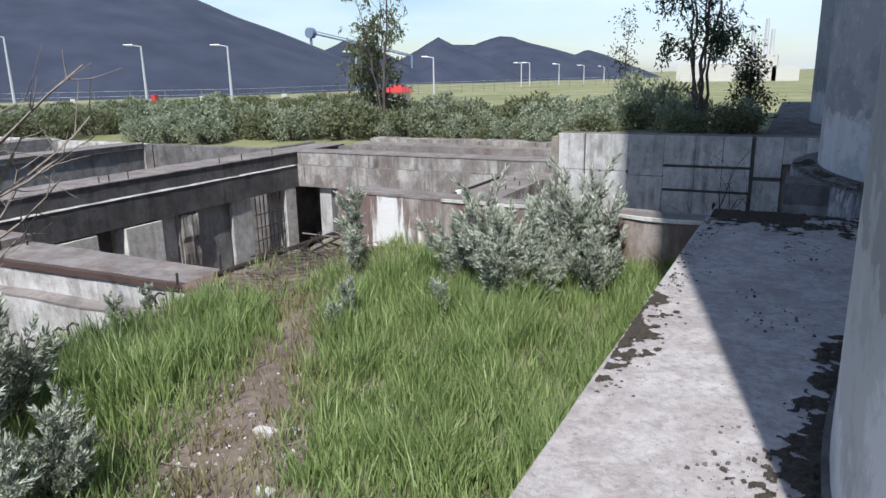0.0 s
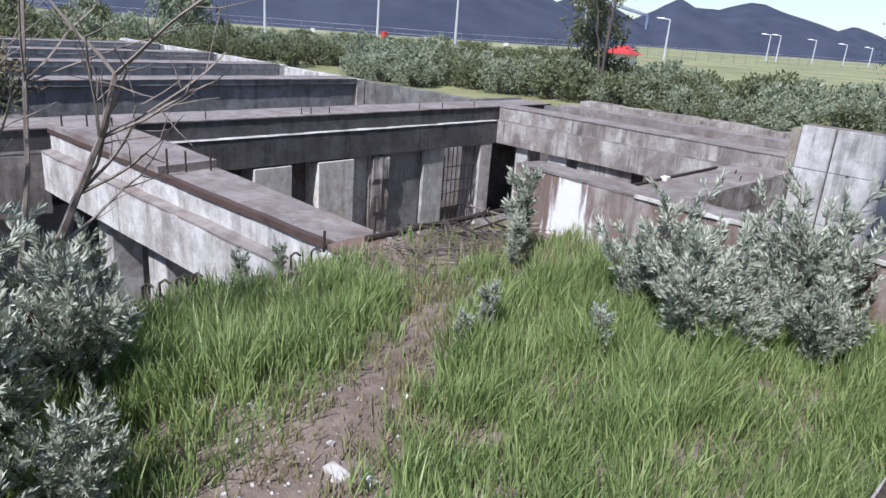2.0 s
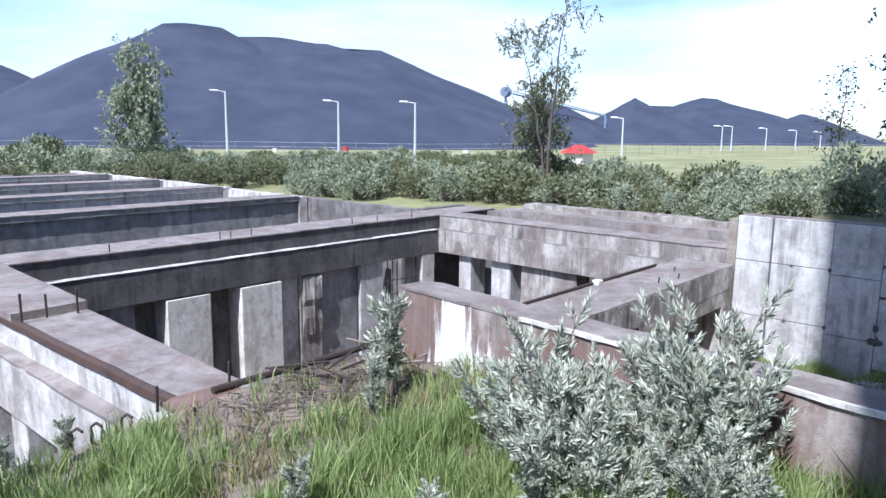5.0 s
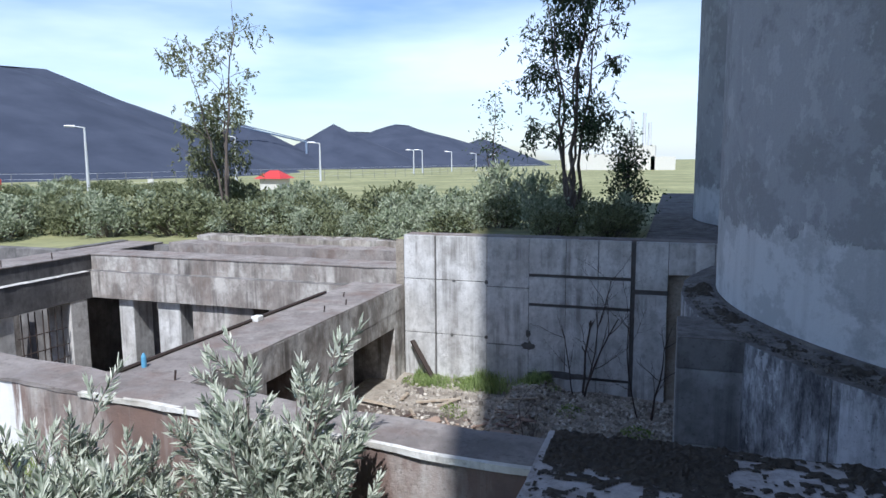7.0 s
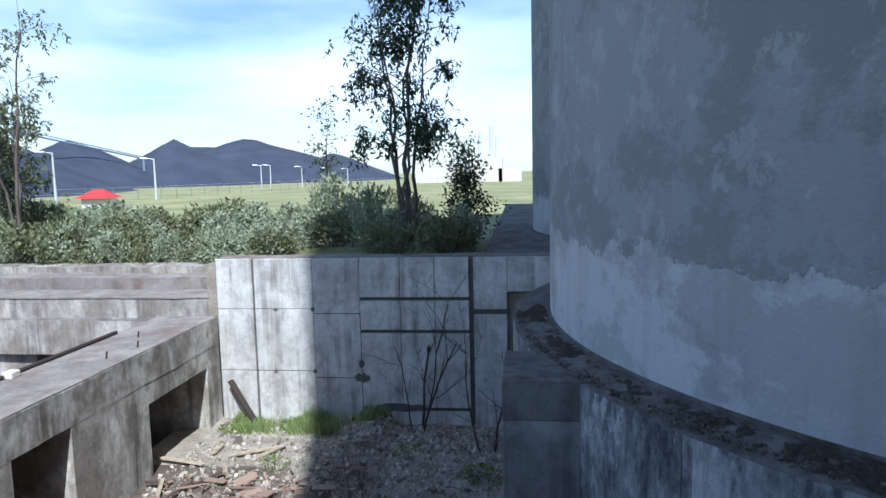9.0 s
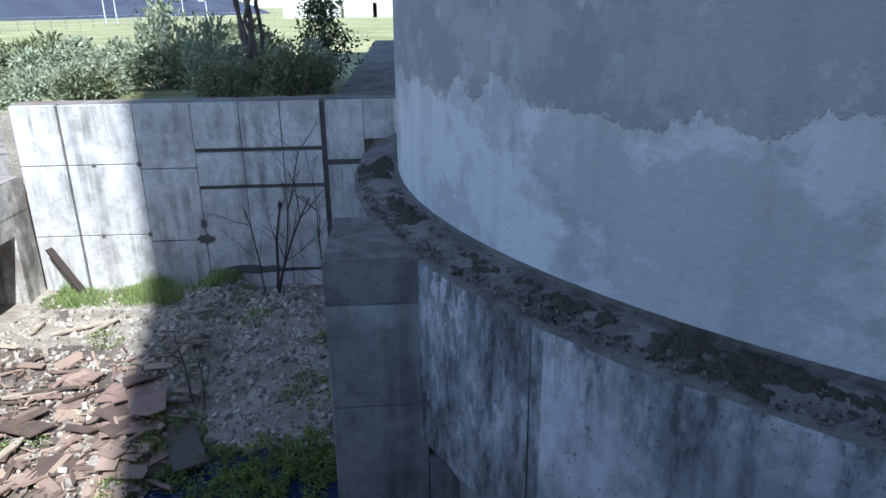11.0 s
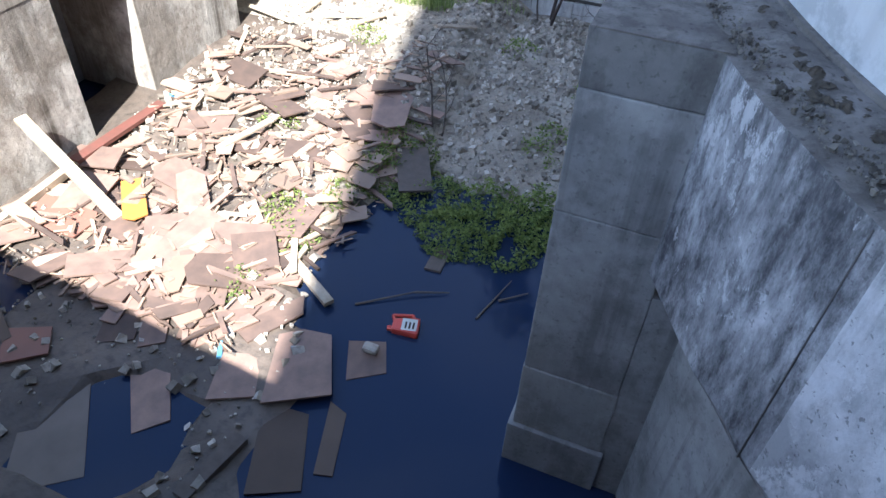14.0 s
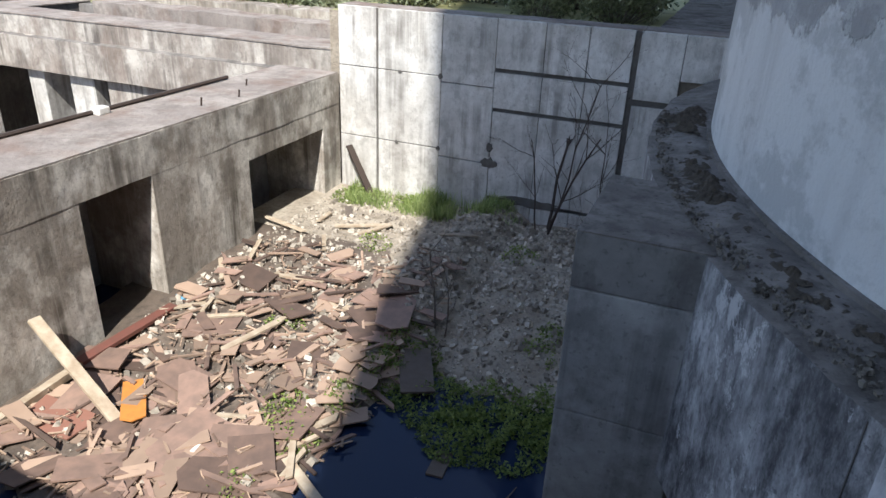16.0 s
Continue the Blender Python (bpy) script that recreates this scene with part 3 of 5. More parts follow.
for bx0, bz0, bw, bh, sd in ((-3.36, -2.36, 0.20, 0.11, 1), (-3.36, -2.08, 0.07, 0.10, 2), (-4.30, -2.24, 0.05, 0.05, 3), (-5.1, -2.24, 0.04, 0.04, 4), (-5.05, -1.0, 0.05, 0.03, 5), (-4.3, -1.0, 0.05, 0.06, 6), (-2.6, -2.95, 0.8, 0.10, 7)):
    k = 22
    ring_pts = [(bx0 + math.cos(i * math.tau / k) * bw * (0.75 + 0.45 * noise.noise(Vector((i * 0.9, sd * 3.1, 0)))), bz0 + math.sin(i * math.tau / k) * bh * (0.75 + 0.45 * noise.noise(Vector((i * 0.9, sd * 5.3, 1))))) for i in range(k)]
    pv = [(x, PY - 0.013, z) for x, z in ring_pts] + [(x, PY + 0.02, z) for x, z in ring_pts]
    link_mesh("spalled_patch", pv, [list(range(k))] + [(i, (i + 1) % k, k + (i + 1) % k, k + i) for i in range(k)], M_GROOVE, panel_wall, "dark spalled hole in the concrete")
beam("coping", (-6.24, PY + 0.13), (2.5, PY + 0.13), [(0, 0.004), (-0.44, 0.004), (-0.44, -0.03), (0, -0.03)], M_TOP, panel_wall, rough=0.01)

# ---- wall with openings along the pit's left side ----
OX = -6.25
op = thing("wall_openings", (-6.9, 14, -4), "thick concrete wall with tall rectangular openings, stained brown", "wall", kind="structure")
TOP = -1.16
beam("lintel", (OX, 8.9), (OX, 18.74), [(0, TOP), (-1.25, TOP), (-1.25, -1.68), (0, -1.68)], [M_OPWALL], op, rough=0.012)
for y0, y1, zt in ((8.9, 11.16, -2.08), (14.20, 16.10, -1.68), (16.10, 18.17, -2.03), (11.16, 13.10, -1.68), (18.17, 18.74, -1.68)):
    lowest = zt if (y0, y1) in ((8.9, 11.16), (16.10, 18.17)) else -4.2
    if lowest < -1.7:
        beam("wall_section", (OX - 0.004, y0), (OX - 0.004, y1), [(0, -1.68), (-1.24, -1.68), (-1.24, lowest), (0, lowest)], M_OPWALL, op, rough=0.008)
part("recess_back", boxed((OX - 1.30, 12.9, -4.2), (OX - 1.24, 18.5, TOP - 0.3)), M_PILLAR, op)
# Added wall, hides the sunlit pit floor beyond the first opening.
part("recess_back", boxed((OX - 3.0, 9.6, -4.2), (OX - 2.8, 12.9, -2.4)), M_PILLAR, op)
beam("top_surface", (OX - 0.01, 8.92), (OX - 0.01, 18.72), [(0, TOP + 0.022), (-1.22, TOP + 0.022), (-1.22, TOP), (0, TOP)], M_TOP, op, rough=0.006)
for y, x, h in ((11.4, -6.5, 0.16), (12.2, -6.45, 0.15), (15.6, -6.6, 0.14), (16.3, -6.5, 0.13), (17.0, -6.9, 0.12)):
    part("rebar_stub", rods([((x, y, TOP), (x + 0.02, y, TOP + h), 0.014)]), M_BAR, op)

# ---- grid of heavy beams over the deep pit ----

def column(parent, lo, hi, mat=None, label=""):
    return part("column", boxed(lo, hi, 0.02), mat or M_DARK, parent, label)


# beam P, its sunlit white side towards the grass
gp = thing("concrete_beam", (-11, 6.2, -5), "heavy concrete beam with a white side and rusty worn edge", "beam", "grid of concrete beams")
W_P = [(0, -0.95), (0, -1.33), (-0.19, -1.37), (-0.19, -2.15), (0.78, -2.15), (0.78, -0.95)]
E_P = [(0, -0.95), (0, -1.33), (-0.19, -1.37), (-0.19, -2.15), (1.25, -2.15), (1.25, -0.95)]
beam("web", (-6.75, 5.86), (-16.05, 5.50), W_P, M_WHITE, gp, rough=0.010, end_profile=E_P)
beam("ledge_dirt", (-6.75, 5.86), (-16.05, 5.50), [(0.01, -1.315), (-0.197, -1.352), (-0.197, -1.385), (0.01, -1.36)], M_TOP, gp, "dark weathered ledge", rough=0.02)
beam("top_slab", (-6.75, 5.84), (-16.05, 5.48), [(0, -0.925), (0.80, -0.925), (0.80, -0.955), (0, -0.955)], M_TOP, gp, rough=0.012,
     end_profile=[(0, -0.925), (1.27, -0.925), (1.27, -0.955), (0, -0.955)])
beam("raised_slab", (-11.45, 5.66), (-16.05, 5.47), [(0.0, -0.80), (1.03, -0.80), (1.03, -0.93), (0.0, -0.93)], M_TOP, gp, rough=0.015,
     end_profile=[(0, -0.80), (1.26, -0.80), (1.26, -0.93), (0, -0.93)])
beam("edge_angle", (-6.75, 5.82), (-16.05, 5.46), [(0, -0.905), (0.09, -0.908), (0.13, -0.918), (0.13, -0.95), (0, -0.99)], M_RUST, gp, "rusty steel edge angle", rough=0.012)
for x in (-14.2, -11.9, -9.6):
    column(gp, (x - 0.35, 5.75, -5.0), (x + 0.35, 6.3, -2.13), M_WHITE)
for x, y, h in ((-11.3, 5.75, 0.3), (-11.4, 6.1, 0.22), (-11.35, 6.5, 0.24), (-15.6, 5.6, 0.22), (-15.4, 6.0, 0.22), (-15.2, 6.4, 0.2)):
    part("rebar_stub", rods([((x, y, -0.95), (x, y, -0.80 + h), 0.018)]), M_BAR, gp)

# rust plate lying over the end of that beam
plate = tagged(part("steel_plate", boxed((-7.09, 5.70, -0.925), (-6.28, 6.45, -0.865), 0.006), M_PLATE), "flat rusty steel plate at the end of a beam", "plate")
for x, y, h in ((-7.05, 5.66, 0.17), (-6.33, 5.66, 0.16), (-7.13, 6.48, 0.2), (-6.24, 6.47, 0.18)):
    tagged(part("rebar", rods([((x, y, -0.95), (x + 0.01, y, -0.86 + h), 0.017)]), M_BAR), "short rusty reinforcing bar sticking up", "rebar", "bars at the beam end")

# beam Q, dark side towards the walkway, its half-shade put into the web's colour
gq = thing("concrete_beam", (-16.9, 10, -5), "long dark concrete beam with a pale ledge line on columns", "beam", "grid of concrete beams")
PROFQ = [(0, -0.95), (0, -1.37), (0.14, -1.40), (0.14, -2.15), (-1.35, -2.15), (-1.35, -0.95)]
beam("web", (-16.25, 0.9), (-16.25, 22.6), PROFQ, M_DAMP_SHADE, gq, rough=0.015)
beam("top_slab", (-16.22, 0.9), (-16.22, 22.6), [(0, -0.925), (-1.38, -0.925), (-1.38, -0.955), (0, -0.955)], M_TOP, gq, rough=0.01)
# Pale strip colour stands for the light this ledge catches.
beam("ledge_line", (-16.24, 5.6), (-16.24, 19.4), [(0.0, -1.372), (0.15, -1.392), (0.15, -1.40), (0, -1.40)], M_PANEL, gq, "pale ledge", rough=0.012)
# Cream columns carry sunlight in their colour, dark set-back ones the recess shade.
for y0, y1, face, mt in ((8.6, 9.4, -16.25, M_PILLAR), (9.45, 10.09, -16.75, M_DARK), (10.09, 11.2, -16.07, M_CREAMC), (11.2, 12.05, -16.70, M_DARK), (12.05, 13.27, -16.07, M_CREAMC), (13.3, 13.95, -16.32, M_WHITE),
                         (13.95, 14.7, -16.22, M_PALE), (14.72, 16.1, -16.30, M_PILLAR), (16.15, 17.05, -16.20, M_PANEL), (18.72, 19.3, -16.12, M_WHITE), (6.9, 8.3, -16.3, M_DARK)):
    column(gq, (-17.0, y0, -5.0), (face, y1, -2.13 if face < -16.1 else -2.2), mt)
beam("spalled_cover", (-16.20, 14.02), (-16.20, 14.62), [(0, -2.2), (0.07, -2.25), (0.10, -2.9), (0.02, -3.05), (0.06, -3.4), (0.0, -3.9)], M_PALE, gq, "broken concrete cover over the steel", rough=0.07, step=0.08)
beam("web", (-16.11, 1.2), (-16.11, 5.42), [(0.02, -1.44), (0.03, -2.66), (-0.9, -2.66), (-0.9, -1.44)], M_PALE, gq, "deeper brown-stained haunch", rough=0.012)
part("infill_wall", boxed((-17.0, 1.2, -5.0), (-16.45, 5.9, -2.6)), M_PILLAR, gq)
part("inner_wall", boxed((-19.3, 1.3, -5), (-19.0, 19.5, -2.3)), M_PALE, gq)
for y in (11.7, 12.0, 12.6, 16.0, 17.0, 18.5, 9.0):
    part("rebar_stub", rods([((-16.4, y, -0.95), (-16.4, y, -0.75), 0.016)]), M_BAR, gq)

# beam R, sunlit side towards the walkway
gr = thing("concrete_beam", (-11, 20, -5), "pale concrete beam with a ledge, resting on tapered columns", "beam", "grid of concrete beams")
PROFR = [(0, -0.94), (0, -1.37), (0.14, -1.40), (0.14, -2.15), (-1.0, -2.15), (-1.0, -0.94)]
beam("web", (-16.2, 19.62), (-6.15, 19.62), PROFR, M_PALE, gr, rough=0.007)
beam("top_slab", (-16.2, 19.60), (-6.15, 19.60), [(0, -0.915), (-1.0, -0.915), (-1.0, -0.945), (0, -0.945)], M_TOP, gr, rough=0.012)
for x0, x1, mt in ((-15.35, -14.85, M_PANEL), (-14.0, -13.25, M_PANEL), (-12.85, -10.9, M_PALE), (-10.0, -6.3, M_PALE)):
    column(gr, (x0, 19.66, -5.0), (x1, 20.4, -2.13), mt)
beam("ledge_dirt", (-16.1, 19.62), (-6.15, 19.62), [(-0.01, -1.365), (0.135, -1.392), (0.135, -1.40), (-0.01, -1.40)], M_DARK, gr, "dark weathered ledge", rough=0.018)
part("inner_wall", boxed((-17.8, 22.2, -5.2), (-6.2, 22.6, -0.98)), M_DARK, gr)

# low rows behind beam R
for k, (y, z) in enumerate(((21.9, -0.84), (23.2, -0.74))):
    g = thing("concrete_beam", (-11, y, -1.4), "low weathered concrete kerb beam among weeds", "beam", "rows behind the grid")
    beam("web", (-15.4, y), (-6.0, y), [(0, z), (0, z - 0.7), (-0.8, z - 0.7), (-0.8, z)], M_PALE if k else M_TOP, g, rough=0.05)

# further beams to the west
for x, y1, z in ((-24.2, 19.75, -0.88), (-29.7, 19.5, -0.80), (-36.2, 19.6, -0.82), (-43.0, 19.7, -0.86)):
    g = thing("concrete_beam", (x - 0.6, 9, -5), "long parallel concrete beam streaked with damp", "beam", "grid of concrete beams")
    beam("web", (x, 5.6), (x, y1), [(0, z), (0, z - 0.18), (-0.1, z - 0.2), (-0.1, z - 1.25), (-1.2, z - 1.25), (-1.2, z)], M_PILLAR if x > -28 else M_PANEL, g, rough=0.012)
    beam("top_slab", (x + 0.03, 5.6), (x + 0.03, y1), [(0, z + 0.03), (-1.25, z + 0.03), (-1.25, z), (0, z)], M_TOP, g, rough=0.012)
    for y in (6.5, 12.5, 18.6):
        column(g, (x - 1.0, y - 0.4, -5.0), (x - 0.3, y + 0.4, z - 1.23), M_DARK)
    end = beam("end_wall", (x - 6.0, y1 + 0.02), (x, y1 + 0.02), [(0, z - 0.02), (0, -5), (-0.4, -5), (-0.4, z - 0.02)], M_WHITE, g, rough=0.02)

# retaining walls round the deep pit
for name, lo, hi in (("wall_slab_edge", (-6.62, -6.0, -5.0), (-6.42, 8.30, -0.86)), ("wall_pit_north", (-48, 20.22, -5.0), (-17.7, 20.6, -0.95)), ("wall_pit_south", (-17.7, 0.8, -5), (-6.6, 1.25, -0.92)), ("wall_pit_corner", (-17.85, 20.2, -5), (-17.55, 22.5, -0.88)), ("wall_pit_bank", (-48, 5.2, -5), (-17.75, 5.6, -0.95)), ("wall_pit_side_west", (-18.1, 1.26, -5), (-17.6, 5.2, -0.97)), ("wall_pit_west", (-48.4, 5.5, -5), (-47.9, 20.3, -1.0))):
    tagged(part(name, boxed(lo, hi, 0.02), M_DARK), "dark damp retaining wall of the deep pit", "wall", kind="structure")

# ---- distance ----
EYE_Z = 1.7


def polar(az, dist):
    """Place at an azimuth (degrees left of +y) and distance from the walkway."""
    return -0.5 - dist * math.sin(radians(az)), 3.5 + dist * math.cos(radians(az))


def coal_hill(az, dist, elev, half_ridge, slope=0.42, seed=0, squeeze=1.0):
    """A heap with a ridge across the view, sides at the angle of repose, gullies down them."""
    cx, cy = polar(az, dist)
    h = math.tan(radians(elev)) * dist + EYE_Z + 1.2
    tx, ty = math.cos(radians(az)), math.sin(radians(az))
    verts, faces = [], []
    rings, seg = 14, 72
    for i in range(rings + 1):
        t = i / rings
        for k in range(seg):
            a = k * math.tau / seg
            ca, sa = math.cos(a), math.sin(a)
            r = t * h / slope * 1.08
            u = (half_ridge if ca > 0 else -half_ridge) * min(1, abs(ca) * 3) + r * ca
            v = r * sa * squeeze
            nz = noise.noise(Vector((u * 0.05 + seed, v * 0.05, seed)))
            z = -1.4 + h * (1 - t) * (1 + 0.10 * nz) - 0.25 * math.exp(-(t * 9) ** 2)
            z += 0.5 * noise.noise(Vector((a * 14, seed, t * 2))) * t * (1 - t) * 3
            verts.append((cx + u * tx - v * ty, cy + u * ty + v * tx, z))
    for i in range(rings):
        for k in range(seg):
            j = (k + 1) % seg
            faces.append((i * seg + k, i * seg + j, (i + 1) * seg + j, (i + 1) * seg + k))
    faces.append([k for k in range(seg)])
    ob = link_mesh("coal_hill", verts, faces, M_COAL_HAZE, None, "", smooth=True)
    return tagged(ob, "huge dark heap of coal beyond the fence, tinted haze blue", "coal heap", "coal heaps")


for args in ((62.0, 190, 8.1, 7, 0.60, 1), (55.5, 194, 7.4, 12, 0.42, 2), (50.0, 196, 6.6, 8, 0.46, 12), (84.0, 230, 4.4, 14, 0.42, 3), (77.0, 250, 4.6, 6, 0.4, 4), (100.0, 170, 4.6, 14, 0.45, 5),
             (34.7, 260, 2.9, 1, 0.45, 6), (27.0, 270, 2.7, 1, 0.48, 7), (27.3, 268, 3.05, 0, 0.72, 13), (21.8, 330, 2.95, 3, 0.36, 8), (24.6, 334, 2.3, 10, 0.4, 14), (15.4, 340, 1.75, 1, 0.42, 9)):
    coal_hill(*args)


def street_lamp(az, dist, top, group="lamps along the fence"):
    x, y = polar(az, dist)
    z1 = EYE_Z + dist * math.tan(radians(top))
    lamp = thing("street_lamp", (x, y, -1.3), "pale steel street lamp with a short bracket arm", "street lamp", group)
    part("pole", rods([((x, y, -1.4), (x, y, z1), 0.16, 0.09)], 8), M_POST, lamp)
    tx, ty = -math.cos(radians(az)), -math.sin(radians(az))
    part("arm", rods([((x, y, z1 - 0.05), (x + tx * 0.9, y + ty * 0.9, z1 + 0.08), 0.06, 0.05)], 6), M_POST, lamp)
    bm = bmesh.new()
    rod(bm, (x + tx * 0.8, y + ty * 0.8, z1 + 0.08), (x + tx * 1.7, y + ty * 1.7, z1 + 0.10), 0.13, 0.09, 6)
    part("lamp_head", bm, M_POST, lamp)
    return lamp


for az, dist, top in ((95.7, 95, 3.0), (81.1, 95, 3.3), (60.1, 84, 3.1), (51.4, 80, 2.5), (45.2, 75, 2.5), (34.8, 90, 1.9), (28.3, 100, 1.4), (20.8, 150, 0.8), (20.1, 155, 0.8), (17.7, 170, 0.65), (15.7, 180, 0.5), (14.1, 190, 0.4)):
    street_lamp(az, dist, top)

fence = thing("fence", (-60, 70, -1.3), "long wire mesh fence on thin posts along the coal yard", "fence")
FP = [polar(a, d) for a, d in ((104, 88), (95, 90), (80, 90), (59.5, 88), (50, 82), (44.6, 79), (34.8, 95), (28, 105), (18, 140), (6, 170))]
post_mesh = None
fence_wires = []
M_WIRE = plain("grey_wire", (0.22, 0.22, 0.225), 0.6, 0.3, 0.2)
for (xa, ya), (xb, yb) in zip(FP[:-1], FP[1:]):
    n = max(2, int(math.hypot(xb - xa, yb - ya) / 3.2))
    for z in (0.55, 0.0, -0.55):
        fence_wires.append(((xa, ya, z), (xb, yb, z), 0.011))
    for i in range(n):
        x, y = xa + (xb - xa) * i / n, ya + (yb - ya) * i / n
        if post_mesh is None:
            post_mesh = part("post", rods([((x, y, -1.5), (x, y, 0.6), 0.04)], 5), M_WIRE, fence).data
            px0, py0 = x, y
        else:
            o = new("post", post_mesh)
            o.parent, o.location = fence, (x - px0, y - py0, 0)
part("wire", rods(fence_wires, 4), M_POST, fence)

M_RED = plain("red_roof_sheet", (0.55, 0.05, 0.045), 0.5, 0, 0.15)
M_CREAM = plain("cream_wall", (0.62, 0.60, 0.54), 0.8, 0, 0.2)
hx, hy = polar(31.8, 72)
hut = thing("hut", (hx, hy, -1.2), "small pale hut with a bright red hipped roof", "hut")
part("wall", boxed((hx - 1.1, hy - 1.0, -1.3), (hx + 1.1, hy + 1.0, 0.0)), M_CREAM, hut)
link_mesh("roof", [(hx - 1.5, hy - 1.4, -0.05), (hx + 1.5, hy - 1.4, -0.05), (hx + 1.5, hy + 1.4, -0.05), (hx - 1.5, hy + 1.4, -0.05), (hx - 0.5, hy, 0.75), (hx + 0.5, hy, 0.75)],
          [(0, 1, 5, 4), (1, 2, 5), (2, 3, 4, 5), (3, 0, 4), (3, 2, 1, 0)], M_RED, hut, "bright red roof")
sx, sy = polar(51.1, 80)
tagged(part("fire_box", boxed((sx + 0.3, sy - 0.3, -1.0), (sx + 0.9, sy + 0.2, 0.15), 0.03), M_RED), "small red box on the lamp pole", "box")
for az, d in ((63, 80), (56.5, 80), (47.5, 76), (41, 78), (70, 86)):
    bx, by = polar(az, d)
    tagged(part("sign_board", boxed((bx - 0.35, by - 0.03, -0.5), (bx + 0.35, by + 0.03, -0.05)), M_CREAM), "small pale sign board on the fence", "sign", "signs on the fence")

fx, fy = polar(3.6, 190)
factory = thing("factory_building", (fx, fy, -1.3), "long white industrial buildings with slim stacks, far away", "factory")
for dx, w, h in ((-9, 14, 3.0), (3, 8, 5.0), (9, 6, 2.2)):
    part("hall", boxed((fx + dx - w / 2, fy - 5, -1.3), (fx + dx + w / 2, fy + 5, h)), M_CREAM, factory)
for dx, h in ((1.0, 12.0), (4.0, 13.5), (5.4, 11.0)):
    part("chimney", rods([((fx + dx, fy, 0), (fx + dx, fy, h), 0.55, 0.45)], 10), M_POST, factory)

M_CONVEY = plain("blue_steel", (0.22, 0.28, 0.38), 0.5, 0.2, 0.2)
(ax, ay), (bx, by) = polar(37.5, 240), polar(29.5, 250)
conv = thing("coal_conveyor", (ax, ay, -1.3), "inclined blue coal conveyor with a round stacker head", "conveyor")
za, zb = 1.7 + 240 * math.tan(radians(3.4)), 1.7 + 250 * math.tan(radians(1.5))
part("boom", rods([((ax, ay, za), (bx, by, zb), 0.32), ((ax, ay, za + 0.9), (bx, by, zb + 0.5), 0.16)], 6), M_CONVEY, conv)
part("stacker_head", rods([((ax, ay - 1, za), (ax, ay + 1, za), 1.7)], 16), M_CONVEY, conv)
for px, py, pz in ((bx, by, zb), (ax, ay, za)):
    part("support", rods([((px, py, -1.3), (px, py, pz), 0.45)], 6), M_CONVEY, conv)

# ---- vegetation helpers ----


def leaves(centres, dirs, length, width, seed, fold=0.25):
    """Folded pointed leaves at the given places, along the given directions."""
    r = np.random.default_rng(seed)
    n = len(centres)
    c, d = np.asarray(centres, float), np.asarray(dirs, float)
    d /= np.linalg.norm(d, axis=1, keepdims=True) + 1e-9
    side = np.cross(d, r.normal(size=(n, 3)))
    side /= np.linalg.norm(side, axis=1, keepdims=True) + 1e-9
    up = np.cross(side, d)
    ln = (length * r.uniform(0.65, 1.3, n))[:, None]
    wd = (width * r.uniform(0.7, 1.3, n))[:, None]
    v = np.empty((n, 4, 3))
    v[:, 0] = c
    v[:, 1] = c + d * ln * 0.45 + side * wd * 0.5 + up * wd * fold
    v[:, 2] = c + d * ln
    v[:, 3] = c + d * ln * 0.45 - side * wd * 0.5 + up * wd * fold
    f = np.arange(n * 4).reshape(n, 4)
    tri = np.concatenate([f[:, [0, 1, 2]], f[:, [0, 2, 3]]])
    return v.reshape(-1, 3).tolist(), tri.tolist()


def silver_shrub(seed, h, spread, label, group="", stems=15):
    r = np.random.default_rng(seed)
    ob = thing("shrub", (0, 0, 0), label, "shrub", group)
    bm, cs, ds = bmesh.new(), [], []
    for _ in range(stems):
        a, lean = r.uniform(0, math.tau), r.uniform(0.05, 1.0) * spread
        out = Vector((math.cos(a), math.sin(a), 0))
        tip = out * lean + Vector((0, 0, h * r.uniform(0.5, 1.05)))
        prev, steps = Vector((r.normal() * 0.03, r.normal() * 0.03, -0.05)), 6
        for i in range(1, steps + 1):
            t = i / steps
            q = Vector((tip.x * t ** 1.3, tip.y * t ** 1.3, tip.z * t)) + Vector(r.normal(size=3)) * 0.02
            rod(bm, prev, q, 0.012 * (1.15 - t), 0.012 * (1.0 - t) + 0.003, 5)
            if i > 1:
                for _ in range(4 if i < steps else 3):
                    dv = (out * r.uniform(0.0, 0.9) + Vector((r.normal() * 0.55, r.normal() * 0.55, r.uniform(0.55, 1.5)))).normalized()
                    ln = r.uniform(0.10, 0.30) * min(1.0, 0.42 + spread)
                    p0 = prev.lerp(q, r.uniform(0, 1))
                    rod(bm, p0, p0 + dv * ln, 0.004, 0.002, 3)
                    m = int(ln * 125)
                    for k in range(m):
                        u = 0.25 + 0.75 * (k + 1) / m
                        cs.append(p0 + dv * ln * u)
                        lv = Vector(r.normal(size=3))
                        lv = (lv - dv * lv.dot(dv)).normalized()
                        ds.append(dv * (0.55 + 0.7 * u) + lv * (1.05 - 0.55 * u))
            prev = q
    part("stem", bm, M_BARK, ob)
    v, f = leaves([tuple(c) for c in cs], [tuple(d) for d in ds], 0.072, 0.017, seed)
    link_mesh("foliage", v, f, M_SILVER, ob, "narrow silvery leaves")
    return ob


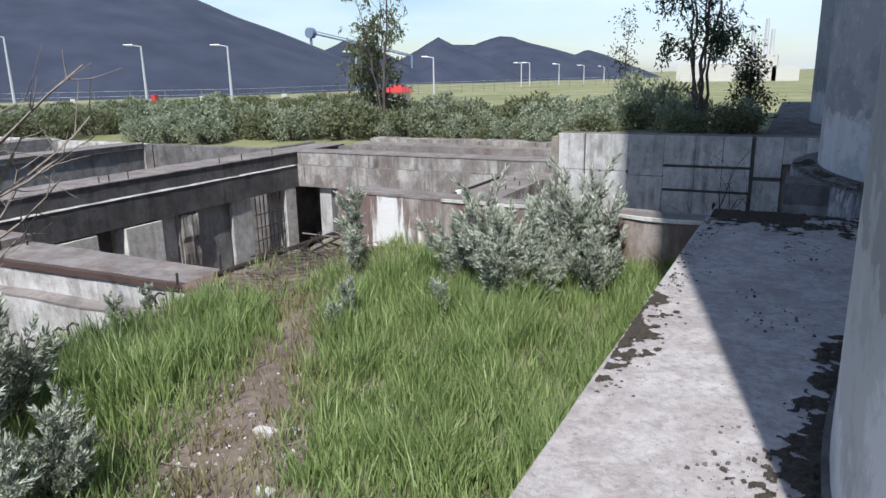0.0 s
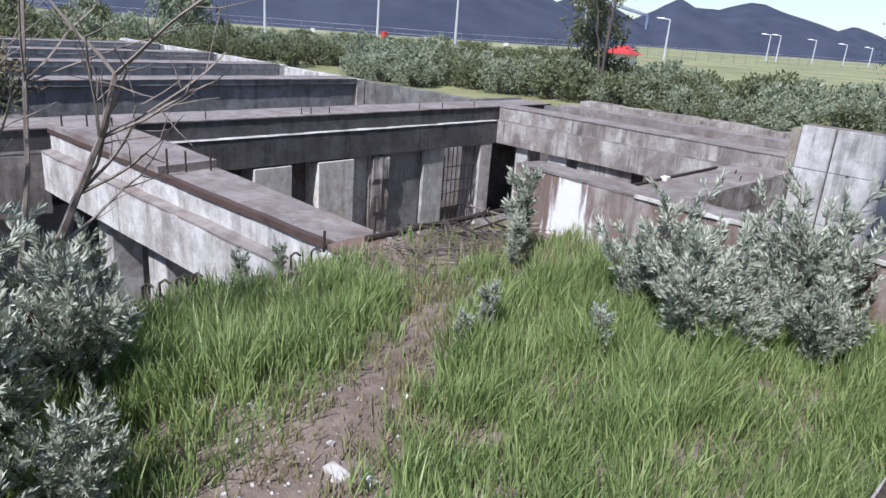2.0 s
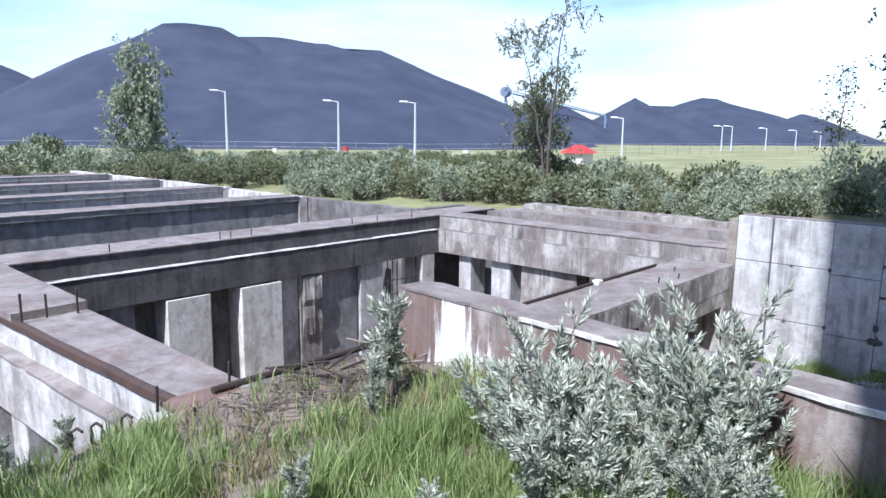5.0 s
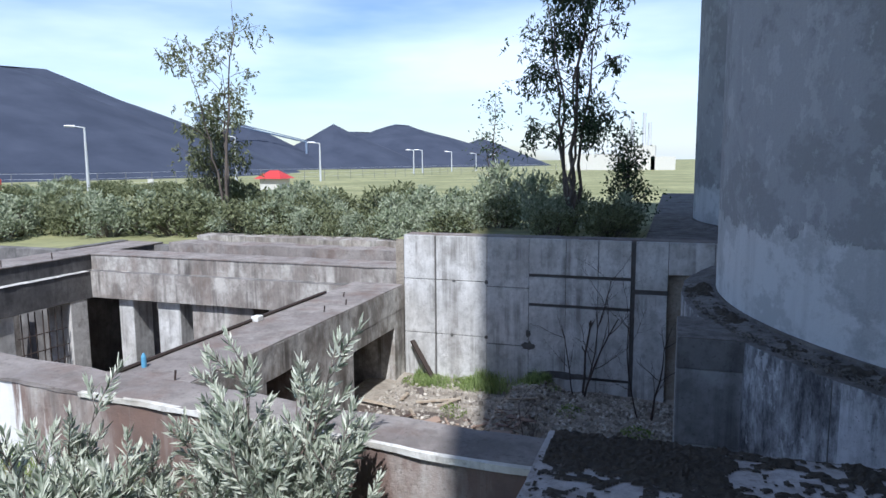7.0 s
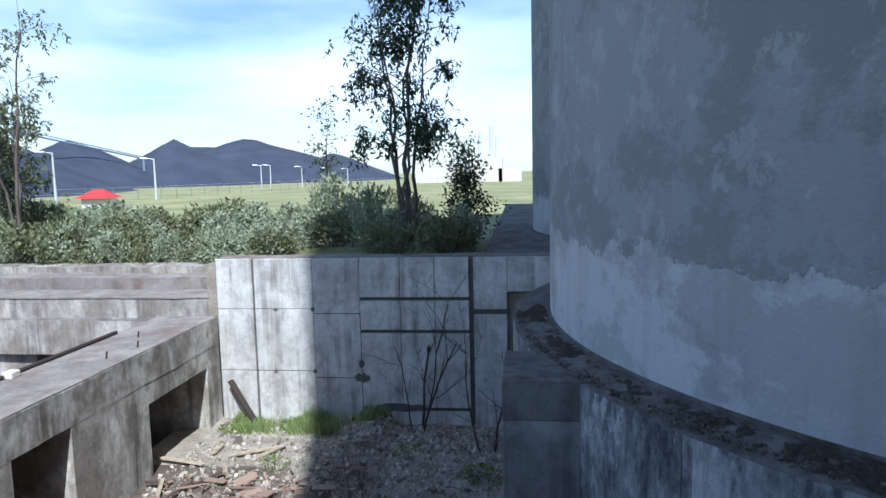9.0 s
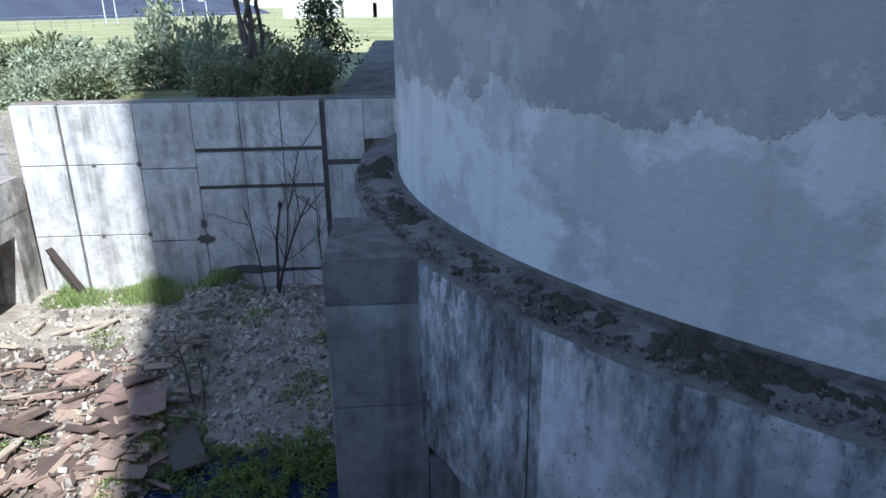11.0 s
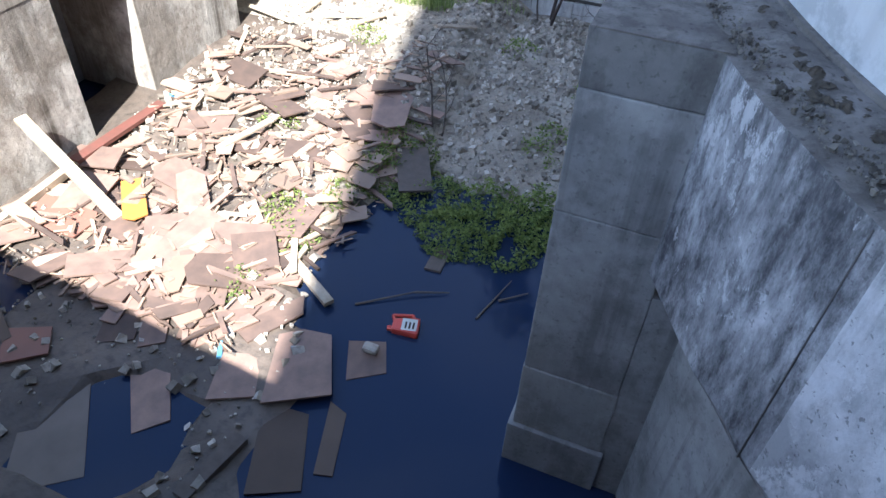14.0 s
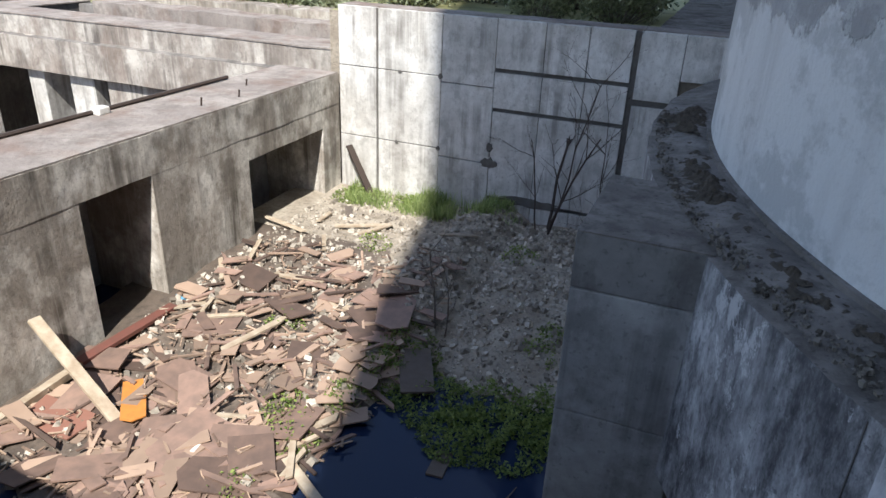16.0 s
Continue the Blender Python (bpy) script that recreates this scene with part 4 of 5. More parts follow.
def hedge_bush(seed, mat, label, name="bush"):
    r = np.random.default_rng(seed)
    ob = thing(name, (0, 0, 0), label, "bush", "bushes round the concrete grid")
    cs, ds, bm = [], [], bmesh.new()
    for _ in range(34):
        a, rad = r.uniform(0, math.tau), math.sqrt(r.uniform(0, 1)) * 1.15
        z = r.uniform(0.15, 1.0) * (1.5 - 0.55 * rad) + 0.05
        c = Vector((math.cos(a) * rad, math.sin(a) * rad, z))
        rod(bm, (c.x * 0.2, c.y * 0.2, -0.1), c, 0.018, 0.006, 4)
        size = r.uniform(0.2, 0.42)
        for _ in range(46):
            o = Vector(r.normal(size=3)).normalized() * size * r.uniform(0.45, 1.0)
            o.z *= 0.8
            if c.z + o.z > 0:
                cs.append(tuple(c + o))
                ds.append(tuple(o + Vector((0, 0, 0.12)) + Vector(r.normal(size=3)) * 0.2))
    part("stem", bm, M_BARK, ob)
    v, f = leaves(cs, ds, 0.17, 0.075, seed)
    link_mesh("foliage", v, f, mat, ob)
    return ob


def tree(at, h, trunks, seed, spread, count, leaf_len, bare_below, label, mat=None, lean=0.06, cluster=14):
    r = np.random.default_rng(seed)
    at = Vector(at)
    ob = thing("tree", at, label, "tree")
    limbs, cs, ds = bmesh.new(), [], []
    for k in range(trunks):
        hh = h * (1.0 if k == 0 else r.uniform(0.55, 0.85))
        base = at + Vector((r.normal() * 0.15 * (k > 0), r.normal() * 0.15 * (k > 0), -0.1))
        bm, prev, n = bmesh.new(), base, 9
        dx, dy = r.normal() * lean, r.normal() * lean
        for i in range(1, n + 1):
            t = i / n
            q = base + Vector((dx * hh * t + r.normal() * 0.04, dy * hh * t + r.normal() * 0.04, hh * t))
            rod(bm, prev, q, 0.011 * h * (1.08 - t) / (1 + 0.3 * k), 0.011 * h * (1.0 - t) / (1 + 0.3 * k) + 0.006, 6)
            if t > bare_below:
                for _ in range(3):
                    a = r.uniform(0, math.tau)
                    ln = spread * (1.15 - 0.75 * t) * r.uniform(0.4, 1.0)
                    tip = q + Vector((math.cos(a) * ln, math.sin(a) * ln, ln * r.uniform(0.2, 0.9)))
                    rod(limbs, q, tip, 0.018 * (1.2 - t), 0.005, 4)
                    for _ in range(max(2, int(count / (trunks * n * 3 * cluster)))):
                        u = r.uniform(0.35, 1.0)
                        cc = q.lerp(tip, u) + Vector(r.normal(size=3)) * 0.10
                        tw = cc + Vector((r.normal() * 0.16, r.normal() * 0.16, r.normal() * 0.14 - 0.04))
                        rod(limbs, q.lerp(tip, u), tw, 0.004, 0.002, 3)
                        for _ in range(cluster):
                            cs.append(tuple(tw + Vector(r.normal(size=3)) * 0.11))
                            ds.append(tuple(Vector(r.normal(size=3)) + Vector((0, 0, -0.5))))
            prev = q
        part("trunk", bm, M_BARK, ob)
    tagged(part("branch", limbs, M_BARK, ob), kind="stuff")
    v, f = leaves(cs, ds, leaf_len, leaf_len * 0.55, seed)
    link_mesh("crown", v, f, mat or M_TREE, ob)
    return ob


def drooping_tree(at, h, trunks, clumps, seed, spread, leaf_len, bare_below, label, mat=None, sprays=13, size=0.55, lean=0.07):
    """Thin curving trunks, limbs that end in separate clumps of hanging sprays, gaps between them."""
    r = np.random.default_rng(seed)
    at = Vector(at)
    ob = thing("tree", at, label, "tree")
    limbs, cs, ds = bmesh.new(), [], []
    for k in range(trunks):
        hh = h * (1.0 if k == 0 else r.uniform(0.5, 0.85))
        a = math.tau * k / trunks + r.uniform(-0.5, 0.5)
        fan = (0.4 if k == 0 else 1.0) * lean * r.uniform(0.8, 1.6)
        dx, dy = math.cos(a) * fan, math.sin(a) * fan
        base = at + Vector((math.cos(a) * 0.12 * (k > 0), math.sin(a) * 0.12 * (k > 0), -0.1))
        bm, line, prev, n = bmesh.new(), [base], base, 12
        for i in range(1, n + 1):
            t = i / n
            q = base + Vector((dx * hh * t ** 1.5 + r.normal() * 0.05, dy * hh * t ** 1.5 + r.normal() * 0.05, hh * t))
            rod(bm, prev, q, 0.0085 * h * (1.08 - t) / (1 + 0.35 * (k > 0)), 0.0085 * h * (1.0 - t) / (1 + 0.35 * (k > 0)) + 0.008, 6)
            line.append(q)
            prev = q
        part("trunk", bm, M_BARK, ob)
        for c in range(max(3, int(clumps * (0.4 if k == 0 else 0.6 / max(1, trunks - 1))))):
            t = bare_below + (1 - bare_below) * r.uniform() ** 0.8
            j = min(n - 1, int(t * n))
            p = line[j].lerp(line[j + 1], t * n - j)
            b = r.uniform(0, math.tau)
            ln = spread * (1.1 - 0.75 * t) * r.uniform(0.35, 1.0)
            end = p + Vector((math.cos(b) * ln, math.sin(b) * ln, ln * r.uniform(0.25, 0.8)))
            mid = p.lerp(end, 0.5) + Vector((0, 0, 0.08 * ln))
            rod(limbs, p, mid, 0.020 * (1.25 - t), 0.012, 4)
            rod(limbs, mid, end, 0.012, 0.005, 4)
            cz = size * r.uniform(0.55, 1.25)
            for _ in range(int(sprays * r.uniform(0.5, 1.4))):
                o = Vector(r.normal(size=3)) * cz * 0.42
                s0 = end.lerp(p, r.uniform(0, 0.45)) + o
                s1 = s0 + Vector((r.normal() * 0.12, r.normal() * 0.12, -r.uniform(0.10, 0.42))) * (0.6 + size)
                rod(limbs, end.lerp(p, 0.2), s0, 0.004, 0.002, 3)
                for u in np.linspace(0, 1, 10):
                    cs.append(tuple(s0.lerp(s1, float(u)) + Vector(r.normal(size=3)) * 0.035))
                    ds.append((r.normal() * 0.8, r.normal() * 0.8, -0.9 + r.normal() * 0.6))
    tagged(part("branch", limbs, M_BARK, ob), kind="stuff")
    v, f = leaves(cs, ds, leaf_len, leaf_len * 0.34, seed)
    link_mesh("crown", v, f, mat or M_TREE, ob)
    return ob


def bare_shrub(at, h, seed, stems, label, spread=0.5, r0=0.03, twigs=7, mat=None):
    """Leafless, forking stems."""
    r = np.random.default_rng(seed)
    ob = thing("bare_shrub", at, label, "shrub")
    at = Vector(at)

    def grow(bm, p, d, ln, rad, depth):
        prev, n = p, 5
        for i in range(n):
            d = (d + Vector(r.normal(size=3)) * 0.09 + Vector((0, 0, 0.05))).normalized()
            q = prev + d * ln / n
            rod(bm, prev, q, rad * (1 - i / n * 0.6), rad * (1 - (i + 1) / n * 0.6), 5 if depth == 0 else 3)
            if depth < 2 and i >= 1:
                for _ in range(twigs if depth == 0 and i > 1 else 2):
                    if r.uniform() < 0.62:
                        grow(bm, q, (d + Vector(r.normal(size=3)) * 0.55).normalized(), ln * r.uniform(0.25, 0.5), rad * 0.4, depth + 1)
            prev = q

    for k in range(stems):
        a = r.uniform(0, math.tau)
        d = Vector((math.cos(a) * spread, math.sin(a) * spread, 1)).normalized()
        bm = bmesh.new()
        grow(bm, at + Vector((math.cos(a) * 0.12, math.sin(a) * 0.12, -0.05)), d, h * r.uniform(0.55, 1.0), r0 * r.uniform(0.5, 1.0), 0)
        part("stem", bm, mat or M_TWIG, ob)
    return ob


# ---- silver shrubs on the slab ----
S1 = silver_shrub(11, 1.25, 0.5, "silver-leaved shrub with upright shoots in the grass", "silver shrubs")
S2 = silver_shrub(12, 1.0, 0.6, "bushy silver-leaved shrub in the grass", "silver shrubs")
S3 = silver_shrub(13, 0.9, 0.15, "slim young silver-leaved shrub", "silver shrubs", 7)
for proto, spots in ((S1, ((-2.45, 7.35, 1.12, 20), (-3.25, 6.75, 1.0, 75), (-4.55, 1.75, 0.95, 200), (-2.75, 7.6, 0.95, 140), (-2.28, 7.5, 0.8, 250))),
                     (S2, ((-3.0, 6.35, 0.95, 0), (-3.75, 6.9, 0.75, 40), (-2.1, 6.9, 0.72, 90), (-2.7, 7.25, 0.9, 320), (-5.1, 2.35, 0.95, 150), (-4.2, 1.15, 0.9, 260), (-5.55, 1.55, 1.15, 310), (-2.6, 6.5, 0.6, 30), (-5.9, 2.6, 0.8, 100), (-3.4, 7.5, 0.75, 210), (-3.65, 1.25, 0.7, 15), (-3.95, 1.95, 0.62, 95), (-4.75, 1.0, 1.0, 170))),
                     (S3, ((-5.45, 7.25, 1.15, 0), (-4.2, 5.25, 0.55, 60), (-5.15, 6.75, 0.7, 130), (-3.35, 5.6, 0.55, 170), (-6.2, 4.1, 0.5, 220), (-6.3, 4.6, 0.45, 30), (-4.0, 4.75, 0.5, 300)))):
    for i, (x, y, s, a) in enumerate(spots):
        m = pose(x, y, ground_z(x, y) - 0.02, 0, 0, a) @ Matrix.Scale(s, 4)
        if i == 0:
            proto.matrix_basis = m
        else:
            copy_thing(proto, pose(x, y, ground_z(x, y) - 0.02, 0, 0, a) @ Matrix.Scale(s / proto.scale[0], 4))

bare_shrub((-6.3, 2.3, -0.8), 3.5, 21, 9, "tall leafless shrub with many thin tan-brown stems", 0.30, 0.045, 4)
bare_shrub((-2.2, 18.1, -3.25), 2.6, 22, 4, "bare dark sapling against the panel wall", 0.3, 0.030, 3, M_BAR)
bare_shrub((-0.85, 17.2, -3.3), 2.4, 23, 2, "bare dark sapling against the panel wall", 0.15, 0.028, 3, M_BAR)
bare_shrub((-2.55, 14.7, -3.4), 1.7, 24, 2, "thin bare sapling growing from the rubble", 0.15, 0.020, 3, M_BARK)

# ---- grass on the slab ----
PATH_LINE = [Vector(p) for p in ((-2.6, 0.8), (-3.3, 2.6), (-3.75, 3.3), (-4.1, 4.2), (-4.9, 5.4))]


def near_path(x, y):
    q, best = Vector((x, y)), 9.0
    for a, b in zip(PATH_LINE[:-1], PATH_LINE[1:]):
        ab = b - a
        t = min(1, max(0, (q - a).dot(ab) / ab.length_squared))
        best = min(best, (a + ab * t - q).length)
    return best


def grass_patch(name, region, count, hmin, hmax, mat, seed, label, keep):
    r = np.random.default_rng(seed)
    verts, faces = [], []
    x0, x1, y0, y1 = region
    made = 0
    while made < count:
        cx, cy = r.uniform(x0, x1), r.uniform(y0, y1)
        k = keep(cx, cy)
        if r.uniform() > k:
            continue
        tall = (hmin + (hmax - hmin) * (0.5 + 0.5 * noise.noise(Vector((cx * 0.9, cy * 0.9, seed))))) * (0.55 + 0.45 * k)
        tall *= 0.62 + 0.75 * max(0.0, 0.5 + noise.noise(Vector((cx * 3.1, cy * 3.1, seed + 4))))
        lean = Vector((noise.noise(Vector((cx * 2.3, cy * 2.3, 1))), noise.noise(Vector((cx * 2.3, cy * 2.3, 2))))) * 0.30
        for _ in range(int(r.uniform(7, 14))):
            x, y = cx + r.normal() * 0.05, cy + r.normal() * 0.05
            if not (x0 - 0.05 < x < x1 + 0.03 and y0 < y < y1):
                continue
            h = tall * r.uniform(0.55, 1.15)
            a = r.uniform(0, math.tau)
            bw = 0.0032 + 0.0034 * r.uniform()
            wx, wy = math.cos(a) * bw, math.sin(a) * bw
            ox, oy = lean.x * h + r.normal() * 0.26 * h, lean.y * h + r.normal() * 0.26 * h
            z = ground_z(x, y) - 0.02
            b = len(verts)
            verts += [(x - wx, y - wy, z), (x + wx, y + wy, z), (x + ox * 0.4 + wx * 0.9, y + oy * 0.4 + wy * 0.9, z + h * 0.6), (x + ox * 0.4 - wx * 0.9, y + oy * 0.4 - wy * 0.9, z + h * 0.6), (x + ox, y + oy, z + h)]
            faces += [(b, b + 1, b + 2, b + 3), (b + 3, b + 2, b + 4)]
            made += 1
    ob = link_mesh(name, verts, faces, mat)
    return tagged(ob, label, "grass", kind="stuff")


def keep_green(x, y):
    d = near_path(x, y)
    k = min(1.0, max(0.0, (d - 0.20 + 0.16 * min(1.0, max(0.0, y - 3.6))) / 0.42))
    if y > 5.2 and x < -4.6:
        k *= 0.10 if x < -5.4 else 0.35
    if x < -6.0:
        k *= 0.35
    return k * min(1.0, max(0.38, 0.7 + 1.3 * noise.noise(Vector((x * 1.7, y * 1.7, 8)))))


grass_patch("grass", (-6.45, -1.20, -0.6, 8.2), 66000, 0.20, 0.52, M_GRASS, 31, "tall fresh green grass on the slab", keep_green)
grass_patch("dry_grass", (-6.45, -1.24, 0.4, 8.3), 11000, 0.10, 0.34, M_DRYGRASS, 32, "thin dry grass stalks among the green", lambda x, y: 0.10 + 0.16 * (y > 5 and x < -4) + 0.22 * (near_path(x, y) < 0.4))

grass_patch("pit_grass", (-5.9, -2.6, 17.9, 18.7), 4200, 0.10, 0.42, M_GRASS, 33, "fresh grass along the foot of the panel wall", lambda x, y: 0.25 + 0.75 * (noise.noise(Vector((x * 1.6, y, 2))) > -0.1))

# ---- weeds in the pit ----
def weed_clump(x, y, rad, n, seed, group="weeds in the pit"):
    r = np.random.default_rng(seed)
    z = pit_floor(x, y)
    cs, ds = [], []
    for _ in range(int(n * 2.4)):
        a, q = r.uniform(0, math.tau), math.sqrt(r.uniform()) * rad
        if noise.noise(Vector((math.cos(a) * q * 5 + x, math.sin(a) * q * 5 + y, 0))) < -0.12:
            continue
        px, py = x + math.cos(a) * q, y + math.sin(a) * q
        cs.append((px, py, max(pit_floor(px, py), WATER_Z) + r.uniform(0.0, 0.22) * (1.1 - q / rad)))
        ds.append((r.normal(), r.normal(), r.uniform(0.1, 0.9)))
    v, f = leaves(cs, ds, 0.044, 0.026, seed)
    return tagged(link_mesh("weed_clump", v, f, M_WEED), "low leafy green weeds on wet rubble", "weeds", group, "stuff")


for i, (x, y, rad, n) in enumerate(((-1.3, 13.55, 0.6, 1100), (-0.9, 14.0, 0.55, 900), (-2.2, 13.75, 0.5, 600), (-2.75, 14.3, 0.45, 500), (-1.2, 15.1, 0.35, 220), (-3.3, 12.55, 0.4, 260), (-3.0, 13.3, 0.3, 180), (-3.35, 11.7, 0.25, 120),
                                    (-5.7, 18.25, 0.4, 350), (-4.6, 18.4, 0.4, 260), (-2.2, 16.9, 0.3, 140), (-4.4, 16.6, 0.3, 100), (-0.9, 16.2, 0.35, 240), (-4.4, 14.2, 0.25, 80), (-1.7, 13.35, 0.45, 700), (-2.75, 13.9, 0.4, 420), (-0.75, 13.75, 0.4, 500), (-1.6, 13.9, 0.5, 500), (-3.55, 12.9, 0.3, 170))):
    weed_clump(x, y, rad, n, 50 + i)

# ---- rubble ----
def stone_mesh(r, size):
    v = [Vector((sx * r.uniform(0.6, 1), sy * r.uniform(0.5, 1), sz * r.uniform(0.35, 0.8))) * size for sx in (-1, 1) for sy in (-1, 1) for sz in (-1, 1)]
    rot = Euler((r.uniform(0, 6), r.uniform(0, 6), r.uniform(0, 6))).to_matrix()
    return [rot @ q for q in v], [(0, 1, 3, 2), (4, 6, 7, 5), (0, 4, 5, 1), (2, 3, 7, 6), (0, 2, 6, 4), (1, 5, 7, 3)]


def scatter(name, n, place, size, mat, seed, label, category):
    r = random.Random(seed)
    verts, faces = [], []
    for _ in range(n):
        p = place(r)
        if p is None:
            continue
        v, f = stone_mesh(r, size * (0.35 + 2.2 * r.random() ** 5))
        b = len(verts)
        verts += [q + Vector(p) for q in v]
        faces += [[b + i for i in q] for q in f]
    return tagged(link_mesh(name, verts, faces, mat), label, category, kind="stuff")


def island_stone(name, a, b):
    m, n, l, p = material(name)
    geo = n.new("ShaderNodeNewGeometry")
    c = coords(n)
    col = blend(n, l, geo.outputs["Random Per Island"], a, b)
    col = blend(n, l, scaled(n, l, ramp(n, l, noise_node(n, l, c, 18, 4), 0.45, 0.7), 0.5), col, (0.10, 0.09, 0.075))
    l.new(col, p.inputs["Base Color"])
    p.inputs["Roughness"].default_value = 0.95
    return m


M_STONES = island_stone("broken_stone", (0.16, 0.135, 0.108), (0.58, 0.525, 0.45))
M_CLOD = island_stone("mossy_clod", (0.04, 0.034, 0.028), (0.20, 0.18, 0.155))
M_CHIP = island_stone("pale_chip", (0.48, 0.45, 0.42), (0.66, 0.63, 0.60))


def on_bank(r):
    x, y = r.uniform(-6.1, 0.6), 13.1 + 5.5 * r.random() ** 0.8
    if x < -3.6 and r.random() < 0.45:
        return None
    return (x, y, pit_floor(x, y) + 0.01)


scatter("rubble", 13000, on_bank, 0.021, M_STONES, 3, "loose pale stones and broken concrete rubble", "rubble")
scatter("litter", 1100, lambda r: (lambda x, y: (x, y, pit_floor(x, y) + 0.01))(r.uniform(-6.1, -2.3), r.uniform(9.6, 15.5)), 0.03, M_STONES, 4, "small pale chips among the broken boards", "rubble")


def on_ring(r):
    a = radians(r.uniform(178, 243))
    q = SILO_R + 0.02 + (abs(r.gauss(0, 0.13)) if r.random() < 0.7 else r.uniform(0.0, 0.39))
    return (5.53 + q * math.cos(a), 13.5 + q * math.sin(a), 0.0) if q < RING_R - 0.05 else None


scatter("ledge_debris", 22000, on_ring, 0.0058, M_CLOD, 6, "dark mossy crumbs lying along the silo ledge", "debris")


M_DRYMOSS = plain("dry_moss", (0.075, 0.06, 0.045), 1.0, 0, 0.75, 30, 1.0, (0.022, 0.018, 0.013))


def crust(name, n1, n2, at, cover, label):
    """Ragged cushions of dry dark moss; at(u, v) gives the place, cover(x, y, u, v) how likely it is to have grown there."""
    verts, faces, keep = [], [], []
    for i in range(n1 + 1):
        for k in range(n2 + 1):
            u, v = i / n1, k / n2
            x, y, z = at(u, v)
            m = 0.75 * noise.noise(Vector((x * 1.3, y * 1.3, 7))) + 0.6 * noise.noise(Vector((x * 7, y * 7, 2))) + 0.5 * noise.noise(Vector((x * 21, y * 21, 5))) + cover(x, y, u, v)
            keep.append(m > 0)
            rough = 0.5 + 0.5 * noise.noise(Vector((x * 28, y * 28, 1))) + 0.5 * noise.noise(Vector((x * 70, y * 70, 9)))
            verts.append((x, y, z + 0.003 + 0.034 * min(1.0, max(0.0, m) * 2) * max(0.0, rough)))
    for i in range(n1):
        for k in range(n2):
            f = (i * (n2 + 1) + k, (i + 1) * (n2 + 1) + k, (i + 1) * (n2 + 1) + k + 1, i * (n2 + 1) + k + 1)
            if sum(keep[q] for q in f) >= 3:
                faces.append(f)
    used_i = {q: c for c, q in enumerate(sorted({q for f in faces for q in f}))}
    ob = link_mesh(name, [verts[q] for q in sorted(used_i)], [[used_i[q] for q in f] for f in faces], M_DRYMOSS)
    return tagged(ob, label, "moss", kind="stuff")


def ledge_place(u, v):
    a, q = radians(176 + 68 * u), SILO_R + 0.03 + (RING_R - SILO_R - 0.06) * v
    return 5.53 + q * math.cos(a), 13.5 + q * math.sin(a), 0.03 * max(0.0, 1 - abs(q - SILO_R - 0.12) / 0.14)


def foot_place(u, v):
    a, q = radians(150 + 36 * u), SILO_R + 0.02 + 0.5 * v
    return 5.36 + q * math.cos(a), 2.56 + q * math.sin(a), 0.05


crust("moss_crust", 620, 36, ledge_place, lambda x, y, u, v: 0.20 - 1.1 * abs(v - 0.36), "dark brown dried moss crust along the silo ledge")
crust("moss_crust", 320, 40, foot_place, lambda x, y, u, v: 0.42 - 1.5 * v - 0.5 * abs(u - 0.6), "black dried moss patch at the silo's foot")
crust("moss_crust", 300, 24, lambda u, v: (-1.16 + 0.008 * u + 0.34 * v, 2.4 + 4.6 * u, 0.052), lambda x, y, u, v: 0.12 - 0.9 * v - 0.5 * abs(u - 0.4), "dark moss crumbs along the walkway's edge")

# Soil and moss, spread darker to the end to stand partly for shadow.
crust("moss_crust", 240, 110, lambda u, v: (-1.08 + 3.6 * u, 6.9 + 1.37 * v, 0.052), lambda x, y, u, v: -0.62 + 1.15 * v - 1.2 * max(0.0, u - 0.55), "dark soil, moss and painted shadow over the walkway's end")


def on_walk(r):
    y = r.uniform(0.2, 8.0)
    side = r.random()
    x = -1.12 + abs(r.gauss(0, 0.09)) if side < 0.3 and y > 3.0 else r.uniform(-0.55, 0.1) + 0.05 * r.gauss(0, 1)
    if side >= 0.3 and noise.noise(Vector((x * 2.2, y * 1.4, 4))) < 0.05 + 0.12 * max(0.0, 3.0 - y):
        return None
    return (x, y, 0.05)


scatter("walkway_moss", 3600, on_walk, 0.0055, M_CLOD, 7, "dark dry moss crumbs on the walkway", "moss")
scatter("path_stones", 420, lambda r: (lambda x, y: (x, y, ground_z(x, y)))(-3.4 + r.gauss(0, 0.5), 2.9 + r.gauss(0, 0.7)), 0.011, M_CHIP, 8, "pale stone chips on the trodden earth", "stones")

M_BOARD = plain("brown_board", (0.225, 0.147, 0.115), 0.75, 0, 0.8, 5.0, 0.25, (0.11, 0.08, 0.068), random=0.6)
M_WOOD = plain("pale_wood", (0.44, 0.375, 0.29), 0.8, 0, 0.9, 6.0, 0.25, (0.25, 0.18, 0.12), random=0.2)
M_ORANGE = plain("orange_sheet", (0.58, 0.23, 0.05), 0.6, 0, 0.3)
M_REDP = plain("red_painted_wood", (0.17, 0.06, 0.045), 0.7, 0, 0.4)


